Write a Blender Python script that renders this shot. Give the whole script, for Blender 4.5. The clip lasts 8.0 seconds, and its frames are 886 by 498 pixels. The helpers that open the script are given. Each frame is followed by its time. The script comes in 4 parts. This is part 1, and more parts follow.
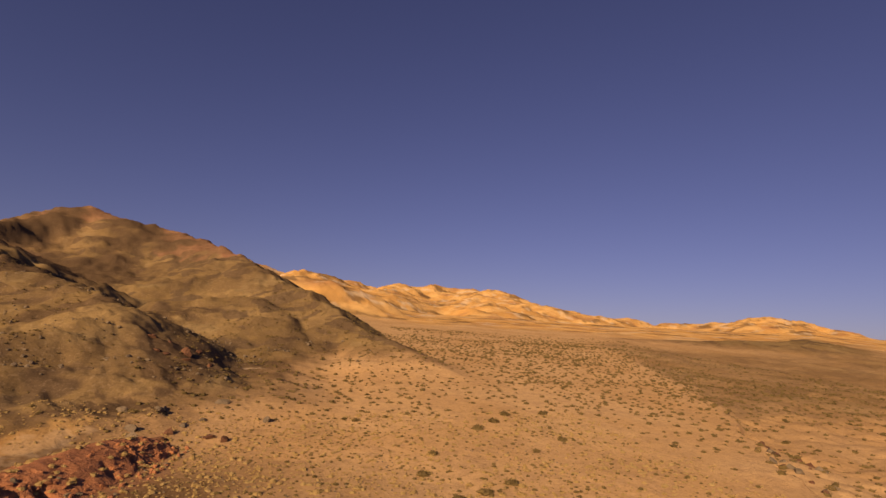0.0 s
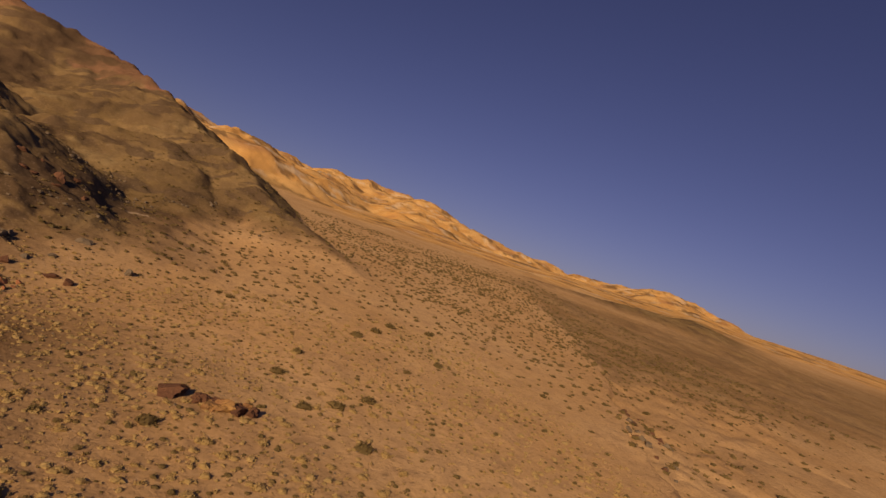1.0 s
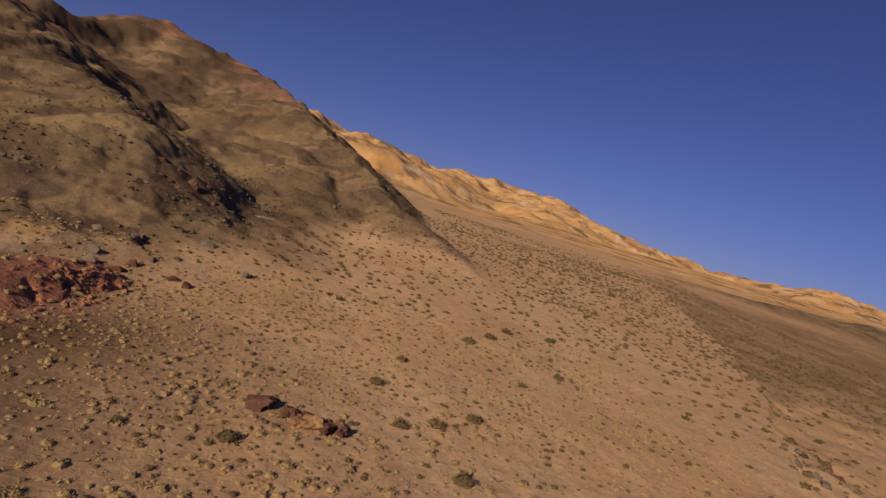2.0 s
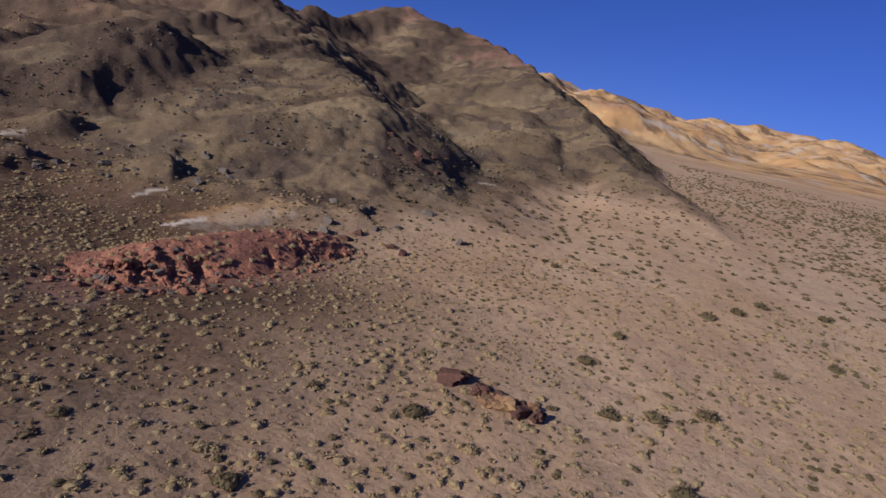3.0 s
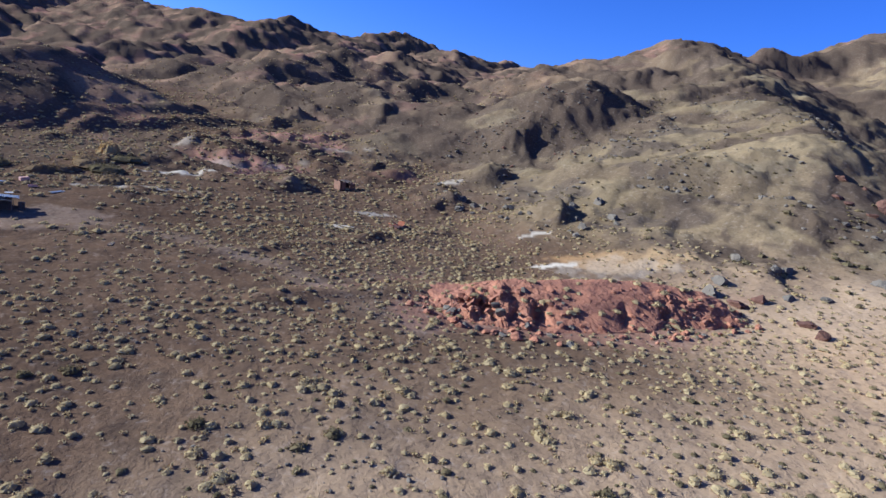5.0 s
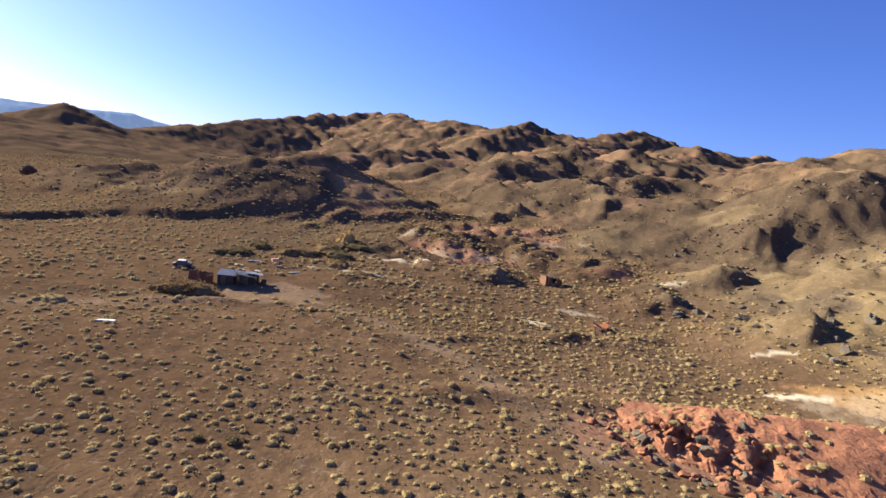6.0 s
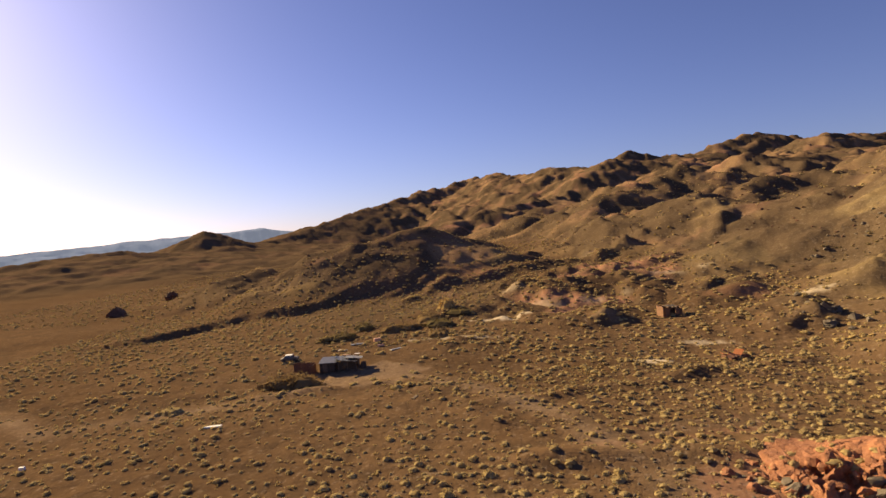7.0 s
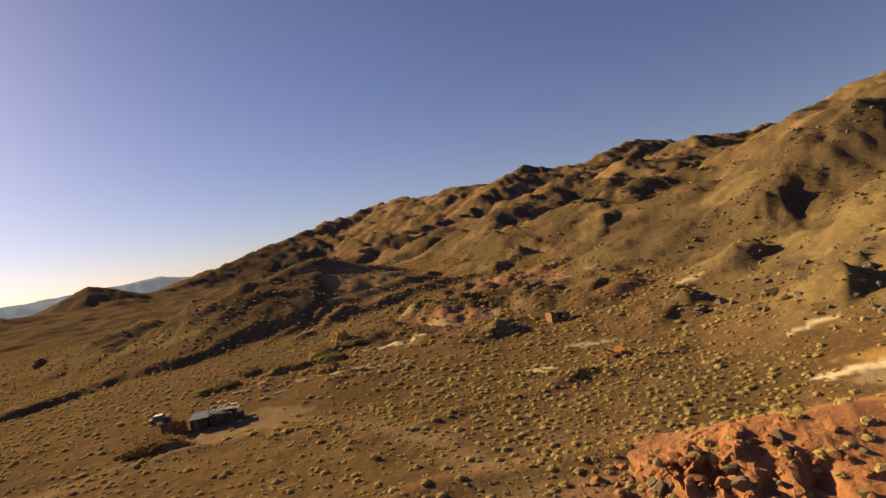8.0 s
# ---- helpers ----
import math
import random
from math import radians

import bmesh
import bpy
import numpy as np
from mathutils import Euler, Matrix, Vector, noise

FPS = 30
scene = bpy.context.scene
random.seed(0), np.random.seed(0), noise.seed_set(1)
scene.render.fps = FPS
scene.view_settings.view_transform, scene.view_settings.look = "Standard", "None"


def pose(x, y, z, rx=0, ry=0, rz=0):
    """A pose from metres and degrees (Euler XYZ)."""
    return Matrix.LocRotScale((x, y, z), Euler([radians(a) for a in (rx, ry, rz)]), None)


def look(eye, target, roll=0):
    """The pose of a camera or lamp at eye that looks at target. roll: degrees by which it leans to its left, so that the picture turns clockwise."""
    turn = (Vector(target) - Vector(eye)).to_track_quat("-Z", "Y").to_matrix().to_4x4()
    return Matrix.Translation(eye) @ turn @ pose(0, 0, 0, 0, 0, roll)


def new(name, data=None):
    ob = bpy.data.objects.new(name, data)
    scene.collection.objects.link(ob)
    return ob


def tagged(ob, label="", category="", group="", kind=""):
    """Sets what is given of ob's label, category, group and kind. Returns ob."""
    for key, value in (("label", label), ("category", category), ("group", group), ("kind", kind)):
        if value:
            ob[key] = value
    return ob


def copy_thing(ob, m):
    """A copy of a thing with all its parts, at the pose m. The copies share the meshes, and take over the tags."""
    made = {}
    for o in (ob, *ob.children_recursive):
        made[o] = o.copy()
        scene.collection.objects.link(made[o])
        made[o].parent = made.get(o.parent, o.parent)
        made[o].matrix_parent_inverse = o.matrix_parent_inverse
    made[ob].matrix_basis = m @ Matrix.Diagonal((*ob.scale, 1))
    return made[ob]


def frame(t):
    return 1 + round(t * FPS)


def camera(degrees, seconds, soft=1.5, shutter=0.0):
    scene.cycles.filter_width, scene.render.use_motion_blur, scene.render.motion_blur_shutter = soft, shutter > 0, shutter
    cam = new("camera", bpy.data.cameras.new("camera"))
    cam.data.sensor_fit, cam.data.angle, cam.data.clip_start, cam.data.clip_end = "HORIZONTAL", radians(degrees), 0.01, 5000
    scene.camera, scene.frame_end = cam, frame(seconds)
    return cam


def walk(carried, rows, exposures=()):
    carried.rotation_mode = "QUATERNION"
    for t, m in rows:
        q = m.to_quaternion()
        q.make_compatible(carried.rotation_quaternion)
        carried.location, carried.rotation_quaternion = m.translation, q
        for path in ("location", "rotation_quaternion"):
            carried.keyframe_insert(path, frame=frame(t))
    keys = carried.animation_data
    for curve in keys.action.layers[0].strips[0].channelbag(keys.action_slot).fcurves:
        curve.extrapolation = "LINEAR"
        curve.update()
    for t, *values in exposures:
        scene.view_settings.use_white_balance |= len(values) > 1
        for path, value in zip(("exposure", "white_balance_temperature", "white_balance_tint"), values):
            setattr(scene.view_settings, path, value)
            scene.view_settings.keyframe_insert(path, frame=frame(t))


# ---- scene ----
cam = camera(77, 8.0, soft=1.5)


def aim(x, y, z, az, pitch, roll):
    """A pose by heading (degrees to the left of +y), pitch and roll."""
    a, p = radians(az), radians(pitch)
    return look((x, y, z), (x - math.sin(a) * math.cos(p), y + math.cos(a) * math.cos(p), z + math.sin(p)), roll)


PATH = [
    (0.0, aim(-13.56, -21.09, 18.20, -14.58, 10.00, 3.10)),
    (0.5, aim(-10.66, -18.46, 18.73, -15.69, 3.05, 13.29)),
    (1.0, aim(-8.52, -15.30, 19.49, -22.81, 1.83, 17.37)),
    (1.2, aim(-7.74, -13.99, 19.69, -22.75, 2.33, 16.73)),
    (2.3, aim(-3.33, -6.95, 20.27, -2.74, -5.01, 15.26)),
    (2.5, aim(-2.64, -5.76, 20.32, 2.36, -6.96, 13.73)),
    (3.0, aim(-1.17, -2.89, 20.32, 12.38, -11.76, 12.36)),
    (3.5, aim(-0.00, 0.00, 20.00, 20.07, -12.99, 14.50)),
    (4.0, aim(0.36, 3.02, 19.78, 24.00, -14.28, 22.20)),
    (4.5, aim(-0.07, 5.89, 19.21, 35.74, -11.22, 18.94)),
    (5.0, aim(-0.75, 8.65, 18.83, 56.10, -14.03, 8.54)),
    (5.2, aim(-1.11, 9.81, 18.67, 65.56, -13.29, 7.09)),
    (6.3, aim(-4.02, 15.16, 18.67, 83.82, -6.33, 5.57)),
    (6.5, aim(-4.51, 16.02, 18.57, 86.17, -4.73, 1.68)),
    (7.0, aim(-5.88, 18.43, 18.17, 92.98, -1.92, -4.34)),
    (7.5, aim(-7.36, 20.80, 17.88, 91.18, -1.40, -7.20)),
    (8.0, aim(-8.84, 23.34, 17.29, 83.86, -0.54, -10.06)),
]
# seconds, stops, kelvin, tint
EXPOSURES = [
    (0.0, 0.22, 11800, 26),
    (0.5, 0.08, 12000, 25),
    (1.0, -0.28, 10800, 25),
    (2.3, -0.15, 6400, 20),
    (3.0, -0.02, 5100, 16),
    (3.5, 0.08, 4620, 11),
    (4.0, 0.12, 4150, 8),
    (4.5, 0.44, 4230, 7),
    (5.0, 1.1, 4480, 3),
    (5.2, 1.25, 4800, 6),
    (6.3, 1.55, 6800, 1),
    (7.0, 1.15, 9800, 6),
    (8.0, 0.95, 13600, 0),
]
walk(cam, PATH, EXPOSURES)

# ---------------------------------------------------------------- light
SUN_AZ, SUN_EL = 139.0, 22.0  # degrees to the left of +y, and above the horizon
world = bpy.data.worlds.new("desert_sky")
scene.world = world
world.use_nodes = True
wn = world.node_tree.nodes
sky = wn.new("ShaderNodeTexSky")
sky.sky_type = "NISHITA"
sky.sun_disc = False
sky.sun_elevation = radians(SUN_EL)
sky.sun_rotation = radians(-SUN_AZ)
sky.altitude = 1200
sky.air_density, sky.dust_density, sky.ozone_density = 1.0, 1.2, 3.0
deep = wn.new("ShaderNodeMix")
deep.data_type, deep.blend_type = "RGBA", "MULTIPLY"
deep.inputs[0].default_value = 1.0
deep.inputs[7].default_value = (0.67, 0.71, 1.32, 1.0)
world.node_tree.links.new(sky.outputs["Color"], deep.inputs[6])
world.node_tree.links.new(deep.outputs[2], wn["Background"].inputs["Color"])
wn["Background"].inputs["Strength"].default_value = 0.05
sun = new("sun", bpy.data.lights.new("sun", "SUN"))
sun.data.energy, sun.data.angle, sun.data.color = 5.0, radians(0.55), (1.0, 0.86, 0.68)
sa, se = radians(SUN_AZ), radians(SUN_EL)
sun.matrix_world = look((0, 0, 300), (math.sin(sa) * math.cos(se), -math.cos(sa) * math.cos(se), 300 - math.sin(se)))

# ---------------------------------------------------------------- materials
class Nodes:
    """A short way to write node materials."""

    def __init__(self, name):
        self.mat = bpy.data.materials.new(name)
        self.mat.use_nodes = True
        self.tree = self.mat.node_tree
        self.bsdf = self.tree.nodes["Principled BSDF"]

    def add(self, kind, props=None, **sockets):
        node = self.tree.nodes.new(kind)
        props = props or {}
        if "interpolation_type" in props:
            node.interpolation_type = props["interpolation_type"]
        if "operation" in props:
            node.operation = props["operation"]
        if "data_type" in props:
            node.data_type, node.blend_type = props["data_type"], props["blend_type"]
        if "attribute_name" in props:
            node.attribute_name = props["attribute_name"]
        for key, value in sockets.items():
            self.put(node.inputs[int(key[1:]) if key[0] == "i" and key[1:].isdigit() else key.replace("_", " ")], value)
        return node

    def put(self, socket, value):
        if isinstance(value, bpy.types.NodeSocket):
            self.tree.links.new(value, socket)
        elif isinstance(value, tuple) and len(value) == 3 and socket.type == "RGBA":
            socket.default_value = (*value, 1)
        else:
            socket.default_value = value

    def where(self):
        return self.add("ShaderNodeNewGeometry").outputs["Position"]

    def noise(self, scale, detail=4.0, rough=0.55, at=None, distortion=0.0):
        node = self.add("ShaderNodeTexNoise", None, Scale=scale, Detail=detail, Roughness=rough, Distortion=distortion)
        self.put(node.inputs["Vector"], at or self.where())
        return node.outputs["Fac"]

    def spread(self, value, a, b, lo=0.0, hi=1.0):
        node = self.add("ShaderNodeMapRange", {"interpolation_type": "SMOOTHSTEP"}, i0=value, i1=a, i2=b, i3=lo, i4=hi)
        return node.outputs[0]

    def math(self, op, a, b=0.0):
        return self.add("ShaderNodeMath", {"operation": op}, i0=a, i1=b).outputs[0]

    def mix(self, fac, a, b, blend="MIX"):
        node = self.add("ShaderNodeMix", {"data_type": "RGBA", "blend_type": blend})
        self.put(node.inputs[0], fac), self.put(node.inputs[6], a), self.put(node.inputs[7], b)
        return node.outputs[2]

    def attr(self, name):
        return self.add("ShaderNodeAttribute", {"attribute_name": name})

    def finish(self, color, rough=0.9, bump=None, strength=0.4, dist=0.1, metal=0.0, spec=0.2):
        self.put(self.bsdf.inputs["Base Color"], color), self.put(self.bsdf.inputs["Roughness"], rough)
        self.put(self.bsdf.inputs["Metallic"], metal), self.put(self.bsdf.inputs["Specular IOR Level"], spec)
        if bump is not None:
            node = self.add("ShaderNodeBump", None, Strength=strength, Distance=dist, Height=bump)
            self.put(self.bsdf.inputs["Normal"], node.outputs["Normal"])
        return self.mat


def ground_material():
    n = Nodes("desert_ground")
    zone = n.add("ShaderNodeSeparateColor", None, Color=n.attr("zone").outputs["Color"]).outputs
    zone2 = n.add("ShaderNodeSeparateColor", None, Color=n.attr("zone_b").outputs["Color"]).outputs
    hill, red, pale = zone[0], zone[1], zone[2]
    gold, dark, track = zone2[0], zone2[1], zone2[2]
    wide, mid, fine = n.noise(0.035, 5), n.noise(0.35, 5, 0.6), n.noise(3.0, 6, 0.65)
    sand = n.add("ShaderNodeSeparateColor", None, Color=n.attr("zone_c").outputs["Color"]).outputs[0]
    soil = n.mix(n.spread(wide, 0.35, 0.65), (0.108, 0.064, 0.0355), (0.138, 0.083, 0.046))
    soil = n.mix(n.spread(mid, 0.42, 0.68, 0, 0.6), soil, (0.07, 0.046, 0.03))
    sandy = n.mix(n.spread(wide, 0.35, 0.65), (0.49, 0.315, 0.16), (0.55, 0.375, 0.205))
    sandy = n.mix(n.spread(mid, 0.42, 0.7, 0, 0.5), sandy, (0.36, 0.235, 0.14))
    soil = n.mix(sand, soil, sandy)
    slope = n.mix(n.spread(wide, 0.38, 0.62), (0.194, 0.135, 0.066), (0.254, 0.18, 0.09))
    slope = n.mix(n.spread(mid, 0.45, 0.7, 0, 0.5), slope, (0.16, 0.118, 0.066))
    patch = n.noise(0.055, 3, 0.5, distortion=0.6)
    slope = n.mix(n.spread(patch, 0.52, 0.57, 0, 0.9), slope, n.mix(mid, (0.095, 0.068, 0.045), (0.14, 0.10, 0.062)))
    slope = n.mix(n.spread(patch, 0.42, 0.34, 0, 0.4), slope, (0.30, 0.235, 0.13))
    color = n.mix(hill, soil, slope)
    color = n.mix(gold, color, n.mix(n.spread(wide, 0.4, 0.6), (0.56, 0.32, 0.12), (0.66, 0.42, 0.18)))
    color = n.mix(red, color, n.mix(mid, (0.27, 0.125, 0.08), (0.34, 0.18, 0.12)))
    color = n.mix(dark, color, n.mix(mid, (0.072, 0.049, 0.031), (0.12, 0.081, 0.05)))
    color = n.mix(pale, color, n.mix(mid, (0.66, 0.56, 0.42), (0.5, 0.4, 0.27)))
    color = n.mix(track, color, n.mix(fine, (0.37, 0.26, 0.175), (0.31, 0.22, 0.15)))
    grit = n.noise(1.5, 7, 0.72)
    color = n.mix(n.spread(grit, 0.52, 0.66, 0, 0.5), color, n.mix(0.6, color, (0.05, 0.036, 0.026)))
    color = n.mix(n.spread(grit, 0.46, 0.34, 0, 0.35), color, n.mix(0.4, color, (0.62, 0.5, 0.38)))
    color = n.mix(n.spread(fine, 0.5, 0.78, 0, 0.55), color, n.mix(0.55, color, (0.07, 0.05, 0.035)))
    color = n.mix(n.spread(n.noise(11.0, 3), 0.62, 0.75, 0, 0.4), color, n.mix(0.5, color, (0.6, 0.5, 0.4)))
    bump = n.math("ADD", n.math("MULTIPLY", n.noise(0.9, 8, 0.65), 0.7), n.math("MULTIPLY", fine, 0.25))
    return n.finish(color, 0.95, bump, 0.9, 0.28, spec=0.0)


GROUND = ground_material()

# ---------------------------------------------------------------- terrain shape
def smooth(a, b, v):
    t = np.clip((v - a) / (b - a), 0.0, 1.0)
    return t * t * (3 - 2 * t)


def pnoise(x, y, seed=0):
    """Gradient noise on numpy arrays, about -1 to 1."""
    xi, yi = np.floor(x).astype(np.int64), np.floor(y).astype(np.int64)
    fx, fy = x - xi, y - yi

    def corner(ix, iy, dx, dy):
        h = (ix * 374761393 + iy * 668265263 + seed * 974711) & 0xFFFFFFFF
        h = ((h ^ (h >> 13)) * 1274126177) & 0xFFFFFFFF
        a = (h ^ (h >> 16)) * (2 * np.pi / 4294967296.0)
        return np.cos(a) * dx + np.sin(a) * dy

    u, v = fx * fx * fx * (fx * (fx * 6 - 15) + 10), fy * fy * fy * (fy * (fy * 6 - 15) + 10)
    n0 = corner(xi, yi, fx, fy) * (1 - u) + corner(xi + 1, yi, fx - 1, fy) * u
    n1 = corner(xi, yi + 1, fx, fy - 1) * (1 - u) + corner(xi + 1, yi + 1, fx - 1, fy - 1) * u
    return 1.5 * (n0 * (1 - v) + n1 * v)


def fbm(x, y, octaves=4, seed=0, gain=0.5):
    total, amp = 0.0, 1.0
    for o in range(octaves):
        total = total + amp * pnoise(x * 2**o, y * 2**o, seed + o)
        amp *= gain
    return total


def billow(x, y, octaves=3, seed=0):
    """Rounded swells with sharp gullies between them."""
    total, amp = 0.0, 1.0
    for o in range(octaves):
        total = total + amp * (2 * np.abs(pnoise(x * 2**o, y * 2**o, seed + o)) - 0.55)
        amp *= 0.5
    return total


def ridged(x, y, octaves=3, seed=0):
    total, amp = 0.0, 1.0
    for o in range(octaves):
        total = total + amp * (0.55 - 2 * np.abs(pnoise(x * 2**o, y * 2**o, seed + o)))
        amp *= 0.5
    return total


def smax(a, b, k):
    h = np.clip(0.5 + 0.5 * (a - b) / k, 0, 1)
    return b * (1 - h) + a * h + k * h * (1 - h)


# Crest lines of the hills: slope of the flanks, blend width, then knots (x, y, z).
MAIN_RIDGE = (0.544, 6.0, ((-330, 330, 58.8), (-250, 300, 67.0), (-200, 270, 64.0), (-205, 360, 74.0), (-172, 449, 106.0), (-100, 418, 90.0), (-48, 327, 67.0), (-22, 265, 49.0), (-8, 215, 37.0), (5, 178, 27.5), (15, 150, 20.0), (23, 126, 12.5)))
SPURS = (
    (0.55, 3.0, ((-34, 98, 5.8), (-46, 104, 15.5), (-57, 110, 19.5), (-68, 128, 21.5), (-84, 158, 32.0))),
    (0.5, 2.5, ((-57, 110, 19.5), (-72, 106, 15.5), (-88, 104, 9.5), (-100, 100, 5.5))),
    (0.6, 3.5, ((-139, 126, 17.0), (-131, 131, 26.5), (-123, 136, 33.0), (-114, 141, 30.5), (-106, 150, 25.0), (-113, 166, 30.0), (-132, 190, 40.0), (-152, 235, 53.5), (-190, 290, 72.5))),
    (0.55, 3.0, ((-42, 84, 2.9), (-56, 92, 12.0), (-64, 100, 17.0), (-70, 107, 16.0))),
    (0.22, 2.5, ((-20, 128, 12.5), (-16, 108, 9.8), (-11, 94, 7.2))),
    (0.22, 2.0, ((-27, 112, 10.0), (-25, 92, 7.2), (-27, 80, 5.0))),
    (0.521, 2.0, ((-80, 67, 2.0), (-92, 76, 6.9), (-112, 88, 7.3), (-134, 104, 18.3), (-170, 122, 22.8))),
    (0.425, 2.5, ((-66, 72, -0.7), (-74, 84, 5.1), (-92, 96, 5.2))),
    (0.360, 3.0, ((-34, 215, 35.0), (-14, 165, 21.0), (-4, 128, 9.0))),
    (0.349, 3.0, ((-90, 235, 37.1), (-60, 180, 16.1), (-40, 140, 9.6), (-24, 112, 4.1))),
    (0.43, 4.0, ((-31, 106, 8.5), (-41, 115, 17.0), (-57, 129, 25.0), (-80, 155, 31.0), (-112, 192, 42.5), (-168, 255, 62.5), (-200, 285, 69.0))),
)
WEST_RIDGES = (
    (0.263, 6.0, ((-212, 174, 32.9), (-204, 98, 22.7), (-186, 62, 10.0))),
    (0.301, 6.0, ((-330, 330, 57.4), (-212, 174, 26.4), (-150, 110, 19.7), (-128, 76, 6.6))),
    (0.314, 7.0, ((-420, 250, 52.8), (-330, 130, 40.7), (-284, 90, 27.5), (-232, 68, 17.4), (-196, 61, 10.3))),
    (0.263, 8.0, ((-700, 290, 83.5), (-520, 210, 46.3), (-405, 180, 39.2), (-367, 62, 25.0), (-300, 30, 14.0))),
    (0.382, 8.0, ((-860, 265, 118.8), (-640, 110, 41.5), (-480, 40, 33.6), (-413, -20, 18.1))),
    (0.38, 4.0, ((-171, -17, 9.0), (-176, -13, 15.5), (-196, 1, 19.0), (-226, 14, 14.6), (-300, 20, 8.6))),
    (0.3, 4.0, ((-166, -18, 5.5), (-204, -56, 9.0), (-236, -88, 2.0))),
)
FAR_RIDGES = (
    (0.410, 20.0, ((-1500, 1180, 190.0), (-1050, 700, 118.3), (-900, 470, 125.6), (-865, 264, 103.0), (-1020, 140, 112.0), (-1400, 40, 142.0), (-1300, -70, 113.0), (-1050, -180, 70.0), (-900, -240, 37.4))),
    (0.42, 14.0, ((-705, -321, 40.5), (-710, -325, 40.5))),
    (0.10, 10.0, ((-440, -400, 4.0), (-502, -386, 8.5), (-526, -355, 14.0), (-546, -344, 21.0), (-609, -337, 15.5), (-690, -330, 20.0), (-749, -276, 20.0))),
    (0.24, 8.0, ((-749, -276, 20.0), (-804, -271, 25.0), (-862, -256, 31.0), (-916, -250, 39.0), (-973, -232, 39.0), (-1081, -208, 59.0), (-1193, -152, 72.0))),
    (0.222, 16.0, ((-760, 500, 105.9), (-600, 380, 68.4), (-420, 250, 52.5))),
    (0.246, 20.0, ((-540, 640, 118.6), (-330, 560, 104.0), (-172, 449, 79.6))),
    (0.249, 20.0, ((-300, 1080, 90.6), (-60, 1000, 132.1), (40, 1040, 129.1), (180, 1100, 123.4), (340, 1110, 148.2), (480, 1060, 121.3), (640, 1020, 97.7), (860, 980, 88.8))),
    (0.245, 10.0, ((180, 1100, 137.3), (120, 820, 95.1), (60, 640, 72.5), (20, 540, 57.5))),
    (0.240, 10.0, ((340, 1110, 142.1), (270, 800, 91.8), (215, 600, 62.0))),
    (0.359, 10.0, ((-60, 1000, 126.3), (-20, 760, 95.4), (-10, 560, 86.9))),
    (0.160, 6.0, ((210, 330, 30.0), (150, 235, 24.0), (118, 180, 17.0), (112, 140, 9.0))),
    (0.200, 12.0, ((900, 900, 110.0), (560, 480, 52.0), (330, 300, 36.0), (210, 330, 30.0))),
)
# Mounds with a gentle sunward back and a broken lee face: x, y, radius, height.
MOUNDS = (
    (-87, 63, 9, 4.8), (-65, 69, 7, 4.6), (-101, 83, 9, 4.6), (-111, 98, 10, 4.6), (-112, 121, 12, 2.0), (-122, 120, 12, 1.6),
    (-101, 134, 12, 1.8), (-40, 89, 8, 2.2), (-38, 110, 8, 1.8), (-90, 14, 5, 1.0), (-115, 62, 7, 2.6), (-171, 58, 12, 4.0),
)
LOW_MOUNDS = (
    (-114, 11, 6, 1.8), (-118, 20, 7, 2.2), (-135, 31, 8, 2.8), (-97, 37, 5, 1.4), (-34, 74, 6, 2.0), (-141, 47, 8, 2.6),
    (-128, 52, 7, 2.4), (-150, 40, 9, 2.8), (-160, 84, 10, 3.6), (-80, 92, 7, 2.2), (-62, 132, 9, 3.0), (-70, 150, 12, 4.0),
)
# Low banks along washes and terraces: height, then knots.
BANKS = (
    (0.9, ((-150, 4), (-128, 18), (-112, 30), (-100, 36))),
    (1.0, ((-52, 25), (-51.5, 34), (-49.5, 43))),
    (1.3, ((-130, 4), (-145, 14), (-158, 33), (-164, 50))),
    (1.6, ((-182, 31), (-200, 56), (-186, 79))),
    (0.6, ((-69, 21), (-69, 34), (-68, 50))),
    (1.1, ((-136, -5), (-161, 21), (-176, 48), (-169, 69))),
    (0.5, ((-86, -62), (-72, -8), (-77, 9), (-70, 17), (-62, 22))),
    (0.6, ((-99, 16), (-84, 26), (-74, 33), (-66, 42), (-60, 52))),
    (1.2, ((-210, -88), (-180, -60), (-172, -30))),
    (0.8, ((-190, 30), (-160, 42), (-138, 52), (-122, 58))),
)


def lee(x, y, cx, cy, r, h):
    u = (x - cx) * 0.656 + (y - cy) * 0.755
    v = (y - cy) * 0.656 - (x - cx) * 0.755
    u = u + 0.25 * r * fbm(x / r, y / r, 3, 7) - 0.25 * r
    v = v + 0.2 * r * fbm(x / r, y / r, 2, 9)
    along = np.where(u < 0, np.exp(-((u / (1.25 * r)) ** 2)), 1 - smooth(0, 0.42 * r, u))
    return 0.7 * h * (0.75 + 0.35 * fbm(x / 5, y / 5, 3, 15)) * along * np.exp(-((v / (0.85 * r)) ** 2))


def bank(x, y, h, knots):
    best = None
    for (x0, y0), (x1, y1) in zip(knots, knots[1:]):
        dx, dy = x1 - x0, y1 - y0
        s = np.clip(((x - x0) * dx + (y - y0) * dy) / (dx * dx + dy * dy), 0, 1)
        d = np.hypot(x - x0 - s * dx, y - y0 - s * dy)
        best = d if best is None else np.minimum(best, d)
    return h * np.exp(-((best / (1.0 + 0.9 * h)) ** 2)) * (0.55 + 0.5 * pnoise(x / 7, y / 7, 77))


